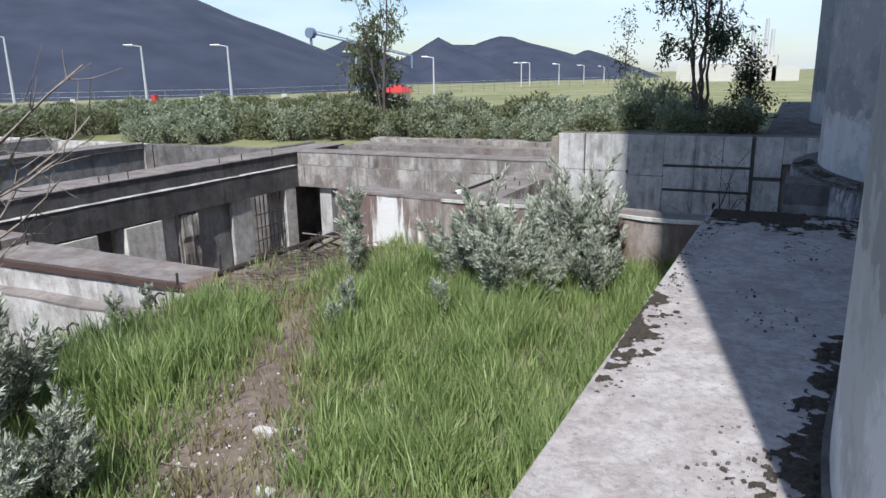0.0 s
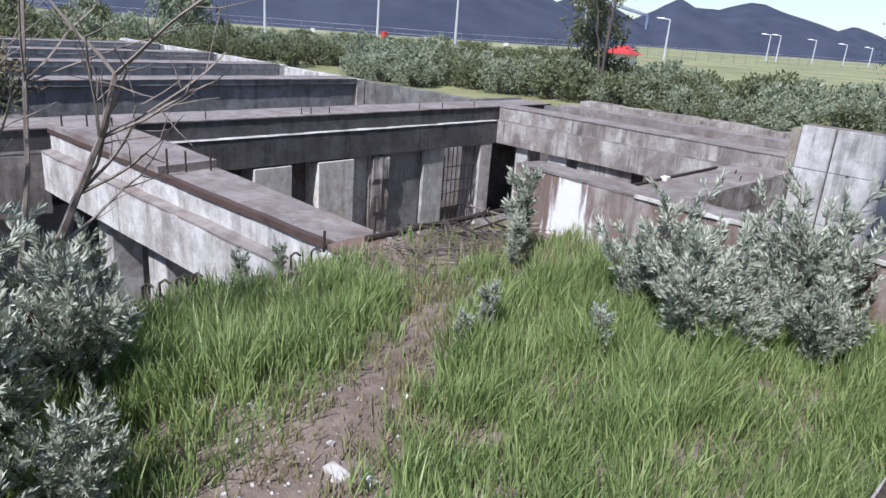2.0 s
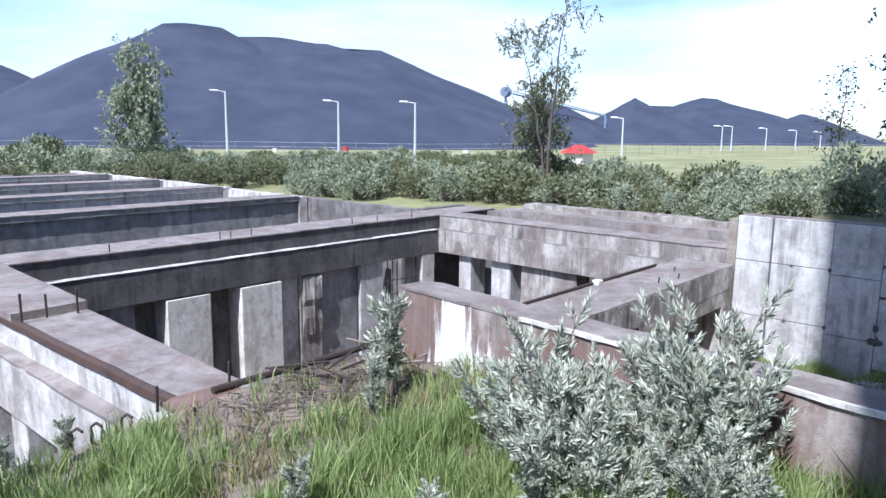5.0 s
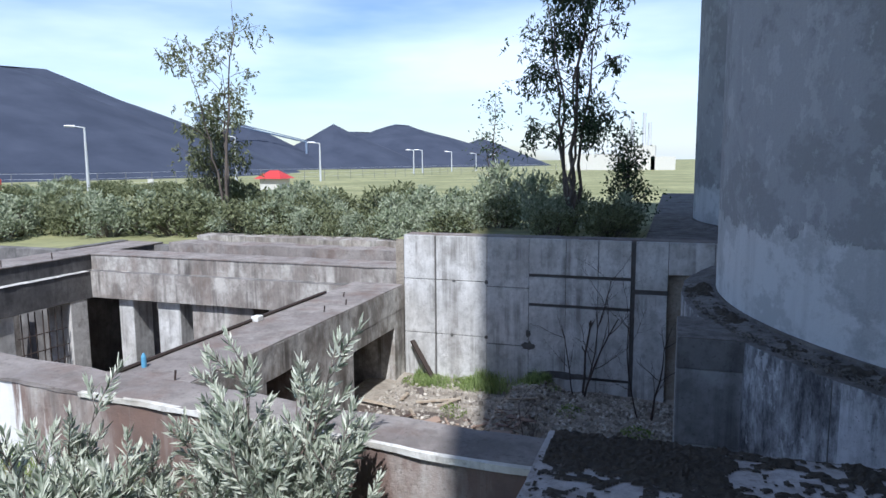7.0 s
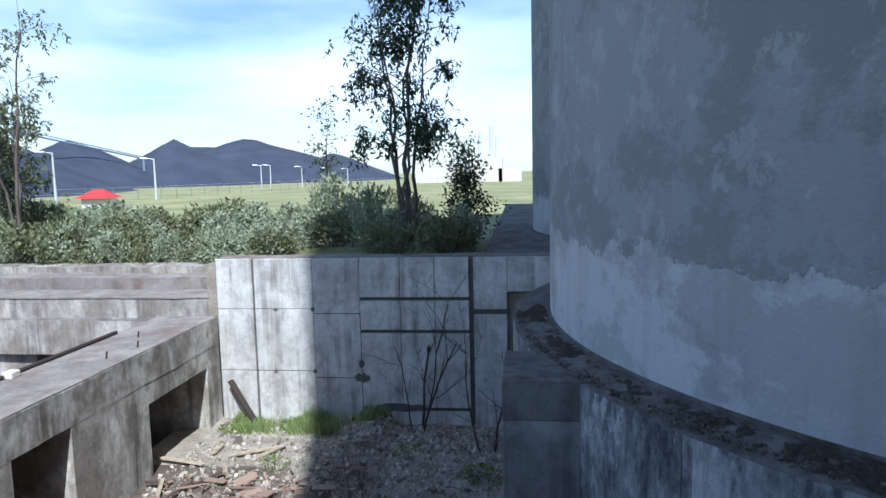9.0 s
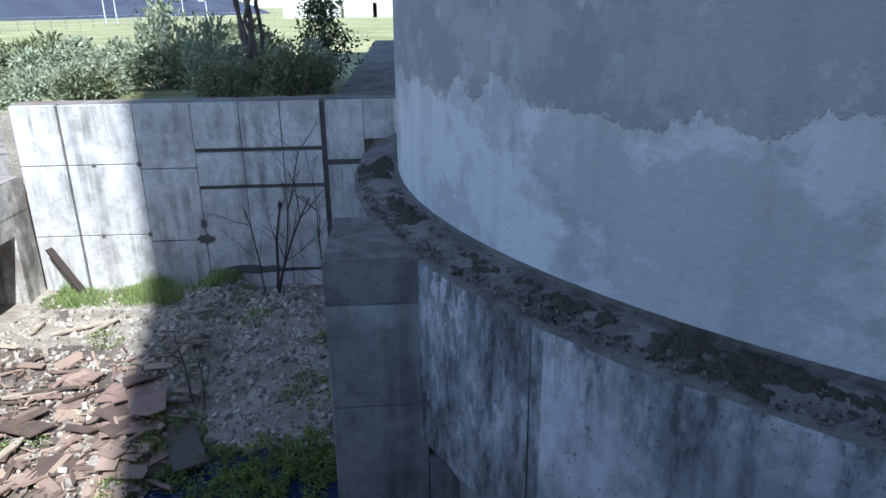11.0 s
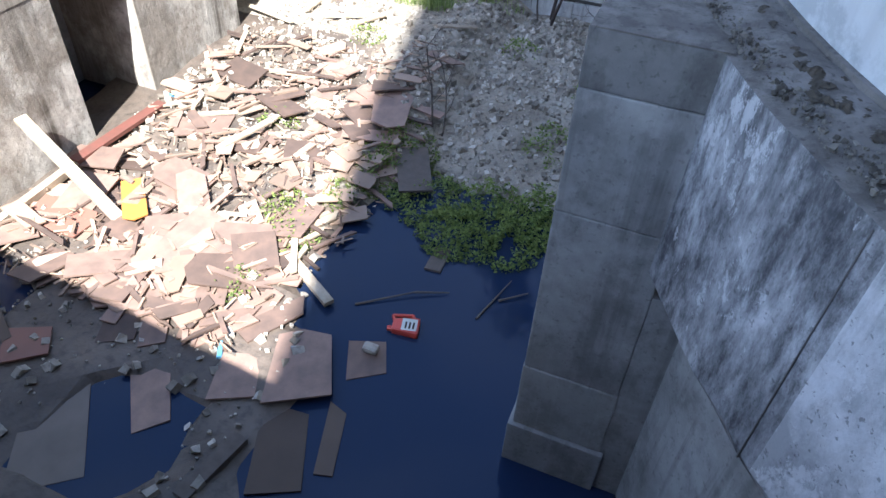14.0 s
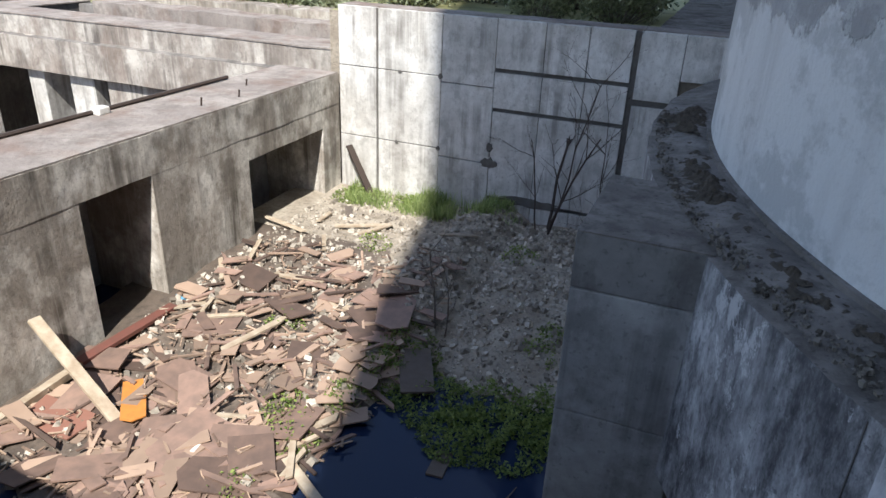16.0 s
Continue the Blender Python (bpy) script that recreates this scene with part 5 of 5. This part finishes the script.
def board_mesh(r, w, ln, t, mat, broken=0.25):
    """A broken flat board: skewed outline with a snapped corner, real thickness."""
    pts = [Vector((-w / 2, -ln / 2)), Vector((w / 2 * r.uniform(0.7, 1.1), -ln / 2 * r.uniform(0.8, 1.1))), Vector((w / 2, ln / 2 * r.uniform(0.6, 1.1))), Vector((-w / 2 * r.uniform(0.5, 1.1), ln / 2))]
    if r.random() < broken:
        pts.insert(3, Vector((r.uniform(-0.2, 0.2) * w, ln / 2 * r.uniform(1.0, 1.2))))
    k = len(pts)
    v = [(p.x, p.y, 0) for p in pts] + [(p.x, p.y, t) for p in pts]
    f = [list(range(k))[::-1], [k + i for i in range(k)]] + [(i, (i + 1) % k, k + (i + 1) % k, k + i) for i in range(k)]
    me = bpy.data.meshes.new("board")
    me.from_pydata(v, [], f)
    me.materials.append(mat)
    return me


r = random.Random(77)
BIG = [board_mesh(r, r.uniform(0.32, 0.52), r.uniform(0.45, 0.75), 0.018, M_BOARD, 0.5) for _ in range(8)]
M_TAN = plain("tan_board", (0.32, 0.228, 0.17), 0.75, 0, 0.5, 4.0, 0.15, (0.22, 0.155, 0.12), random=0.35)
MID = [board_mesh(r, r.uniform(0.12, 0.30), r.uniform(0.25, 0.55), 0.016, (M_BOARD, M_TAN, M_TAN)[k % 3], 0.6) for k in range(12)]
STRIP = [board_mesh(r, r.uniform(0.03, 0.09), r.uniform(0.15, 0.7), 0.022, (M_BOARD, M_TAN)[k % 2], 0.2) for k in range(10)]
STRIP_W = [board_mesh(r, r.uniform(0.04, 0.10), r.uniform(0.3, 0.9), 0.025, M_WOOD, 0.2) for _ in range(5)]


def lay(me, x, y, z, yaw, tilt=0.0, tilt2=0.0, label="broken brown hardboard piece lying in the pit", category="board", group="broken boards in the pit", name="broken_board"):
    ob = new(name, me)
    ob.matrix_world = pose(x, y, z, tilt, tilt2, yaw)
    return tagged(ob, label, category, group)


def timber(a, b, w, t, mat, label, name="plank"):
    a, b = Vector(a), Vector(b)
    d = (b - a)
    bm = boxed((-w / 2, -t / 2, 0), (w / 2, t / 2, d.length), 0.004)
    bmesh.ops.transform(bm, matrix=d.to_track_quat("Z", "Y").to_matrix().to_4x4(), verts=bm.verts)
    bmesh.ops.translate(bm, vec=a, verts=bm.verts)
    return tagged(part(name, bm, mat), label, "plank")


M_SHEET = plain("grey_wet_sheet", (0.20, 0.165, 0.14), 0.8, 0, 0.5, 2.5, 0.15, (0.10, 0.085, 0.07), random=0.1)
M_WETBOARD = plain("wet_brown_board", (0.12, 0.085, 0.065), 0.85, 0, 0.4, 3.0, 0.15, (0.07, 0.055, 0.045), random=0.2)
M_REDBOARD = plain("reddish_board", (0.24, 0.115, 0.085), 0.65, 0, 0.4, 3.0, 0.15, (0.17, 0.09, 0.07), random=0.2)
LARGE = "large brown hardboard sheet lying on wet mud"
for x, y, w, ln, a, mt, lab in (
        (-3.73, 9.83, 0.60, 0.95, 42, M_SHEET, "big grey-brown sheet lying flat on wet mud"),
        (-4.50, 10.37, 0.40, 0.40, 38, M_REDBOARD, "square reddish board raised above the mud"),
        (-3.26, 10.45, 0.32, 0.76, 41, M_BOARD, LARGE),
        (-2.71, 10.83, 0.40, 0.50, 28, M_BOARD, LARGE),
        (-2.28, 11.12, 0.60, 0.72, 32, M_BOARD, LARGE),
        (-2.03, 10.42, 0.40, 0.80, 25, M_WETBOARD, "dark wet sheet awash in shallow water"),
        (-1.70, 10.66, 0.15, 0.66, 18, M_WETBOARD, "dark wet strip awash in shallow water"),
        (-1.82, 11.48, 0.40, 0.42, 35, M_BOARD, "brown board floating with a stone on it"),
        (-3.98, 10.95, 0.36, 0.55, 30, M_BOARD, LARGE), (-3.68, 11.02, 0.26, 0.50, 35, M_BOARD, LARGE),
        (-3.10, 11.38, 0.30, 0.86, -28, M_BOARD, LARGE), (-2.75, 11.5, 0.24, 0.7, -30, M_BOARD, LARGE),
        (-3.45, 11.35, 0.26, 0.75, 25, M_BOARD, LARGE), (-3.75, 11.8, 0.30, 0.85, 30, M_BOARD, LARGE),
        (-3.2, 12.1, 0.46, 0.50, 20, M_BOARD, LARGE), (-5.54, 11.79, 0.45, 0.69, -86, M_REDBOARD, "reddish stained sheet lying in the sun"),
        (-5.38, 10.56, 0.40, 0.46, -123, M_REDBOARD, "square reddish board raised above the mud"), (-5.09, 11.19, 0.39, 0.34, -93, M_BOARD, LARGE), (-4.18, 11.77, 0.33, 0.73, -143, M_BOARD, LARGE), (-3.61, 11.95, 0.39, 0.51, -100, M_BOARD, LARGE),
        (-4.95, 10.5, 0.08, 0.7, 60, M_WETBOARD, "dark wet strip awash in shallow water"), (-4.94, 10.36, 0.27, 0.37, -134, M_WETBOARD, "dark wet sheet awash in shallow water")):
    lift = 0.03 if mt is M_REDBOARD else 0.008
    lay(board_mesh(r, w, ln, 0.018, mt, 0.35), x, y, max(pit_floor(x, y), WATER_Z - 0.014) + lift, a, r.uniform(-2, 2), r.uniform(-2, 2), lab)
timber((-2.32, 10.36, -3.46), (-2.42, 9.75, -3.44), 0.13, 0.07, M_BARK, "mossy old timber lying on the mud", "timber")
for i in range(330):
    u, v = r.random(), r.random()
    x, y = -6.0 + 3.3 * u ** 0.9, 11.1 + 4.9 * v ** 1.25
    if x > -3.0 and y < 12:
        continue
    deep = r.random()
    me = r.choice(BIG) if deep < (0.2 if y < 13 else 0.04) else (r.choice(MID) if deep < 0.5 else r.choice(STRIP))
    lay(me, x, y, max(pit_floor(x, y), WATER_Z) + r.uniform(0.005, 0.09), r.uniform(0, 360), r.uniform(-9, 9), r.uniform(-9, 9))
sv, sf = [], []
for i in range(900):
    x, y = -6.05 + 3.4 * r.random() ** 0.9, 11.0 + 5.2 * r.random() ** 1.2
    if x > -2.9 and y < 12.3:
        continue
    w, ln, t, a = r.uniform(0.008, 0.03), r.uniform(0.04, 0.22), r.uniform(0.006, 0.014), r.uniform(0, 6.3)
    m = pose(x, y, max(pit_floor(x, y), WATER_Z) + r.uniform(0.01, 0.09), r.uniform(-14, 14), r.uniform(-14, 14), math.degrees(a))
    b0 = len(sv)
    sv += [m @ Vector((sx * w, sy * ln, sz * t)) for sx in (-0.5, 0.5) for sy in (-0.5, 0.5) for sz in (0, 1)]
    sf += [[b0 + q for q in f] for f in ((0, 1, 3, 2), (4, 6, 7, 5), (0, 4, 5, 1), (2, 3, 7, 6), (0, 2, 6, 4), (1, 5, 7, 3))]
tagged(link_mesh("splinters", sv, sf, island_stone("board_splinter", (0.10, 0.06, 0.045), (0.46, 0.33, 0.24))), "countless small splinters of broken boards", "splinters", kind="stuff")
for i in range(24):
    x, y = -6.0 + 3.2 * r.random(), 12.2 + 5.0 * r.random()
    lay(r.choice(STRIP_W), x, y, max(pit_floor(x, y), WATER_Z) + r.uniform(0.02, 0.09), r.uniform(0, 360), r.uniform(-7, 7), r.uniform(-7, 7), "splintered pale wooden slat in the rubble", "slat", "slats in the pit", "wooden_slat")


timber((-4.95, 12.01, -3.42), (-6.18, 12.24, -2.68), 0.13, 0.05, M_WOOD, "pale paint-splashed plank leaning against the pit wall")
timber((-5.92, 10.95, -3.40), (-5.98, 12.9, -3.36), 0.10, 0.09, M_WOOD, "long squared timber lying along the pit wall", "timber")
timber((-5.98, 12.5, -3.33), (-5.9, 13.9, -3.3), 0.14, 0.05, M_REDP, "dark red painted plank beside the pit wall")
timber((-3.06, 12.25, -3.41), (-2.40, 11.87, -3.44), 0.10, 0.05, M_WOOD, "short pale plank half in the water")
timber((-3.9, 14.8, -3.28), (-2.9, 14.75, -3.26), 0.10, 0.05, M_WOOD, "pale plank lying on the rubble")
timber((-1.75, 13.1, -3.52), (-1.72, 12.72, -3.50), 0.17, 0.05, M_BARK, "grey weathered plank end in the water")
timber((-2.68, 14.35, -3.30), (-2.34, 13.70, -3.38), 0.38, 0.03, M_BARK, "dark wet board among the weeds")
timber((-5.45, 18.42, -3.17), (-6.02, 18.66, -2.42), 0.13, 0.04, M_BAR, "dark rusty plate leaning in the corner of the pit")
timber((-5.5, 17.7, -3.2), (-5.0, 16.9, -3.3), 0.12, 0.06, M_BARK, "dark old timber in the rubble")
timber((-5.9, 17.4, -3.25), (-5.3, 16.5, -3.32), 0.10, 0.06, M_BARK, "dark old timber in the rubble")
lay(board_mesh(r, 0.24, 0.75, 0.015, M_ORANGE), -5.0, 12.3, -3.38, -136, 4, 0, "bright orange sheet among the broken boards", "sheet", "", "orange_sheet")

for a0, a1 in (((-2.2, 12.0, -3.49), (-1.75, 12.35, -3.46)), ((-1.75, 12.35, -3.46), (-1.45, 12.5, -3.48)), ((-1.1, 12.3, -3.49), (-0.95, 12.9, -3.47)), ((-0.98, 12.6, -3.48), (-0.75, 12.8, -3.47))):
    tagged(part("twig", rods([(a0, a1, 0.012, 0.006)], 5), M_BARK), "thin dead twig floating on the water", "twig", "twigs in the water")
r2 = random.Random(31)
for i in range(22):
    x, y = -3.5 + r2.gauss(0, 0.45), 3.0 + r2.gauss(0, 0.8)
    a, ln, z = r2.uniform(0, 6.3), r2.uniform(0.12, 0.5), ground_z(x, y) + 0.012
    tagged(part("twig", rods([((x, y, z), (x + math.cos(a) * ln, y + math.sin(a) * ln, z + r2.uniform(0, 0.05)), 0.006, 0.003)], 5), M_TWIG), "dry twig lying on the trodden earth", "twig", "twigs on the path")
for x, y, w in ((-3.52, 3.2, 0.09), (-3.35, 3.3, 0.06), (-4.7, 2.9, 0.09), (-3.0, 2.6, 0.07)):
    tagged(part("stone", boxed((x - w, y - w * 0.5, ground_z(x, y) - 0.02), (x + w, y + w * 0.5, ground_z(x, y) + 0.035), 0.018), M_CHIP), "flat whitish stone on the trodden earth", "stone", "stones on the path")

# red plastic canister afloat
M_JUG = plain("red_plastic", (0.62, 0.075, 0.05), 0.35, 0, 0.1)
M_LABEL = plain("label_paper", (0.62, 0.62, 0.56), 0.6, 0, 0.2)
M_BLUE = plain("blue_plastic", (0.12, 0.34, 0.52), 0.4, 0, 0.1)
M_WHITEP = plain("white_plastic", (0.75, 0.74, 0.70), 0.5, 0, 0.1)
jug = thing("canister", (-1.62, 11.93, WATER_Z), "red plastic oil canister with a printed label, afloat", "canister")
bm = boxed((-0.15, -0.10, -0.03), (0.10, 0.10, 0.065), 0.028)
for v in bm.verts:
    if v.co.x < -0.08:
        v.co.y *= 0.72
part("body", bm, M_JUG).parent = jug
part("handle", rods([((-0.13, 0.05, 0.02), (-0.16, 0.13, 0.02), 0.016), ((-0.16, 0.13, 0.02), (0.02, 0.15, 0.02), 0.016), ((0.02, 0.15, 0.02), (0.05, 0.09, 0.02), 0.016)], 8), M_JUG).parent = jug
part("cap", rods([((-0.15, -0.03, 0.02), (-0.19, -0.03, 0.02), 0.025)], 10), M_JUG).parent = jug
tag_paper = part("label", boxed((-0.06, -0.07, 0.0655), (0.08, 0.07, 0.0675)), M_LABEL)
tag_paper.parent = jug
for k in range(3):
    part("print_bar", boxed((-0.03 + 0.035 * k, -0.05, 0.068), (-0.012 + 0.035 * k, 0.03, 0.0695)), M_BAR).parent = tag_paper
jug.rotation_euler = (0, 0, radians(15))
tagged(part("stone", boxed((-1.88, 11.5, -3.475), (-1.74, 11.60, -3.41), 0.03), M_STONES), "grey stone lying on a floating board", "stone")
for x, y, z, a, mt, lab in ((-4.04, 9.62, -3.44, 60, M_BLUE, "small blue plastic bottle in the water"), (-2.98, 11.0, -3.46, 30, M_BLUE, "small blue plastic scrap"), (-6.0, 14.15, -3.33, 75, M_BLUE, "torn blue plastic bag at the wall"), (-3.9, 12.0, -3.38, 0, M_WHITEP, "small white plastic scrap")):
    b = bmesh.new()
    rod(b, (0, -0.08, 0), (0, 0.08, 0), 0.028, 0.022, 8)
    rod(b, (0, 0.08, 0), (0, 0.11, 0), 0.012, 0.012, 8)
    o = part("plastic_scrap", b, mt)
    o.matrix_world = pose(x, y, z, 0, 0, a)
    tagged(o, lab, "litter")
bottle = thing("bottle", (-7.3, 11.75, TOP + 0.02), "light blue plastic bottle standing on the wall", "bottle")
part("body", rods([((-7.3, 11.75, TOP + 0.02), (-7.3, 11.75, TOP + 0.17), 0.036)], 12), M_BLUE, bottle)
part("neck", rods([((-7.3, 11.75, TOP + 0.17), (-7.3, 11.75, TOP + 0.22), 0.034, 0.014)], 12), M_BLUE, bottle)
tagged(part("foam_block", boxed((-7.45, 14.5, TOP + 0.02), (-7.3, 14.68, TOP + 0.12), 0.02), M_WHITEP), "white foam block on the wall top", "litter")
tagged(part("pipe", rods([((-7.42, 9.5, TOP + 0.05), (-7.44, 13.4, TOP + 0.05), 0.03), ((-7.44, 13.4, TOP + 0.05), (-7.42, 17.2, TOP + 0.06), 0.03)]), M_BAR), "dark pipe lying along the wall's rear edge", "pipe")

# ---- steel and clutter at the slab's edge ----
tagged(part("handrail_pipe", rods([((-6.88, 6.15, -0.825), (-6.95, 9.1, -0.86), 0.04)], 8), M_BAR), "thin rusty pipe spanning the gap", "pipe")
for y in (3.35, 3.5, 3.65, 3.8, 4.7, 4.85, 5.1):
    bm = rods([((-6.5, y, -0.86), (-6.5, y, -0.68), 0.012), ((-6.5, y, -0.68), (-6.46, y + 0.03, -0.64), 0.012), ((-6.46, y + 0.03, -0.64), (-6.40, y + 0.05, -0.66), 0.012)])
    tagged(part("rebar_hook", bm, M_BAR), "bent rusty reinforcing hook at the slab edge", "rebar", "hooks at the slab edge")
r = random.Random(9)
for i in range(16):
    x, y = -6.2 + r.uniform(-0.35, 0.5), 6.9 + r.uniform(0, 1.3)
    a = r.uniform(0, 6.3)
    ln = r.uniform(0.3, 0.8)
    z = -0.74 + r.uniform(0, 0.10)
    tagged(part("scrap_bar", rods([((x, y, z), (x + math.cos(a) * ln, y + math.sin(a) * ln, z + r.uniform(-0.02, 0.16)), 0.012)]), M_BAR if i % 3 else M_TWIG), "rusty bar or dead branch in the debris heap", "scrap", "debris at the slab corner")
for k in range(7):
    y = 17.25 + k * 0.2
    tagged(part("rebar", rods([((-16.18, y, -5.0), (-16.18 + r.uniform(-0.05, 0.05), y + r.uniform(-0.05, 0.05), -2.2), 0.018)]), M_BAR), "exposed vertical reinforcing bar between columns", "rebar", "exposed bars between columns")
for k in range(4):
    z = -2.8 - 0.45 * k
    tagged(part("rebar", rods([((-16.15, 17.1, z), (-16.15, 18.6, z + r.uniform(-0.1, 0.1)), 0.016)]), M_BAR), "exposed horizontal reinforcing bar between columns", "rebar", "exposed bars between columns")

bm = bmesh.new()
for i in range(260):
    x, y = -6.25 + abs(r.gauss(0, 0.75)), 6.75 + r.gauss(0, 0.75)
    a, ln, z = r.uniform(0, 6.3), r.uniform(0.1, 0.55), ground_z(x, y) + r.uniform(0.0, 0.12)
    if y < 8.0:
        rod(bm, (x, y, z), (x + math.cos(a) * ln, y + math.sin(a) * ln * 0.8, z + r.uniform(-0.03, 0.09)), 0.007, 0.003, 4)
tagged(part("dead_twigs", bm, M_BARK), "tangle of dead brown twigs in the slab's corner", "twigs", kind="stuff")

# ---- bushes and trees beyond ----
H = [hedge_bush(41, M_HEDGE, "dense dark green bush at the edge of the field"), hedge_bush(42, M_HEDGE2, "pale grey-green bush at the edge of the field"), hedge_bush(43, M_HEDGE, "ragged olive-green bush at the edge of the field"),
     hedge_bush(44, M_HEDGE3, "dry brownish bush at the edge of the pit")]
r = random.Random(15)
used = [False] * 4


def plant(x, y, s, kinds=(0, 1, 2, 2, 1)):
    k = r.choice(kinds)
    m = pose(x, y, ground_z(x, y) - 0.05, 0, 0, r.uniform(0, 360)) @ Matrix.Diagonal((s * r.uniform(0.9, 1.3), s * r.uniform(0.9, 1.3), s * r.uniform(1.0, 1.38), 1))
    if not used[k]:
        used[k] = True
        H[k].matrix_basis = m
    else:
        o = copy_thing(H[k], Matrix())
        o.matrix_basis = m


for i in range(50):
    plant(-23 + 18.5 * r.random() ** 0.9, 24.2 + 7.5 * r.random(), r.uniform(0.7, 1.05))
for i in range(22):
    plant(-15.5 + 9.5 * r.random(), 24.0 + 1.2 * r.random(), r.uniform(0.4, 0.65))
for i in range(10):
    plant(-6.0 + 4.5 * r.random(), 20.3 + 3.2 * r.random() ** 1.3, r.uniform(0.35, 0.62))
for i in range(70):
    plant(-52 + 31 * r.random(), 21.3 + 6.5 * r.random(), r.uniform(0.6, 0.95))
for i in range(70):
    plant(-19.5 - 27 * r.random(), -7.5 + 12.2 * r.random(), r.uniform(0.9, 1.6))
for i in range(16):
    plant(-18.4 - 9 * r.random() ** 1.5, 0.6 + 4.3 * r.random(), r.uniform(0.7, 1.1), (3, 3, 3, 2))
for i in range(12):
    plant(-18.5 - 0.9 * r.random(), 1.0 + 3.9 * r.random(), r.uniform(0.45, 0.75), (3, 3, 2))
for i in range(24):
    plant(-19 - 28 * r.random(), 3.6 + 1.3 * r.random(), r.uniform(0.4, 0.75))
for i in range(16):
    plant(-16.5 + 9.0 * r.random(), -0.9 + 1.5 * r.random(), r.uniform(0.5, 0.85), (0, 1, 2, 3))
for i in range(20):
    plant(-15.5 + 8.3 * r.random(), -3.5 + 4.0 * r.random(), r.uniform(0.6, 1.05))


def distant_scrub(k, spots, label):
    """Far bushes that run into one another, joined: every second leaf of a bush, a little larger."""
    leaf_mesh = next(c for c in H[k].children if c.name.startswith("foliage")).data
    co = np.empty(len(leaf_mesh.vertices) * 3)
    leaf_mesh.vertices.foreach_get("co", co)
    co = co.reshape(-1, 4, 3)[::2]
    mid = co.mean(axis=1, keepdims=True)
    co = mid + (co - mid) * 1.35
    verts = []
    for x, y, s in spots:
        a = r.uniform(0, math.tau)
        ca, sa = math.cos(a) * s * r.uniform(0.9, 1.35), math.sin(a) * s * r.uniform(0.9, 1.35)
        q = co.reshape(-1, 3)
        verts.append(np.stack([x + q[:, 0] * ca - q[:, 1] * sa, y + q[:, 0] * sa + q[:, 1] * ca, ground_z(x, y) - 0.05 + q[:, 2] * s * r.uniform(0.9, 1.35)], axis=1))
    v = np.concatenate(verts)
    f = np.arange(len(v)).reshape(-1, 4)
    tri = np.concatenate([f[:, [0, 1, 2]], f[:, [0, 2, 3]]])
    ob = link_mesh("distant_scrub", v.tolist(), tri.tolist(), leaf_mesh.materials[0])
    return tagged(ob, label, "bushes", kind="stuff")


far_spots = [(-49.8 - 9 * r.random(), -12 + 36 * r.random(), r.uniform(1.0, 1.6)) for i in range(24)]
far_spots += [(*polar(r.uniform(34, 98), r.uniform(48, 80)), r.uniform(0.5, 0.95)) for i in range(190)]
far_spots += [(*polar(r.uniform(6, 34), r.uniform(36, 60)), r.uniform(0.35, 0.6)) for i in range(16)]
for k, label in ((0, "dark green scrub before the coal yard's fence"), (1, "pale grey-green scrub before the coal yard's fence"), (2, "olive scrub before the coal yard's fence")):
    distant_scrub(k, far_spots[k::3], label)

drooping_tree((-3.0, 22.3, -0.15), 8.4, 5, 46, 61, 1.7, 0.15, 0.24, "slender dark-leaved tree with several thin trunks", sprays=15, size=0.55, lean=0.10)
drooping_tree((-17.6, 28.0, -1.1), 9.2, 3, 26, 62, 3.0, 0.19, 0.42, "thin sparse young tree with airy crown", M_HEDGE, sprays=9, size=0.6, lean=0.12)
drooping_tree((-19.0, 29.5, -1.1), 5.2, 4, 34, 66, 2.2, 0.20, 0.15, "dark bushy young tree", M_HEDGE, sprays=13, size=0.7, lean=0.12)
drooping_tree((-55.0, 27.0, -1.2), 9.4, 6, 80, 63, 3.0, 0.36, 0.08, "full grey-green willow-like tree", M_HEDGE2, sprays=15, size=1.1, lean=0.13)
tree((-1.6, 25.0, -0.3), 2.7, 3, 64, 0.9, 1100, 0.11, 0.2, "low dark shrubby tree behind the wall")
tree((-6.4, 27.0, -0.4), 4.2, 2, 65, 0.9, 350, 0.12, 0.5, "small sparse birch at the field's edge", cluster=5)
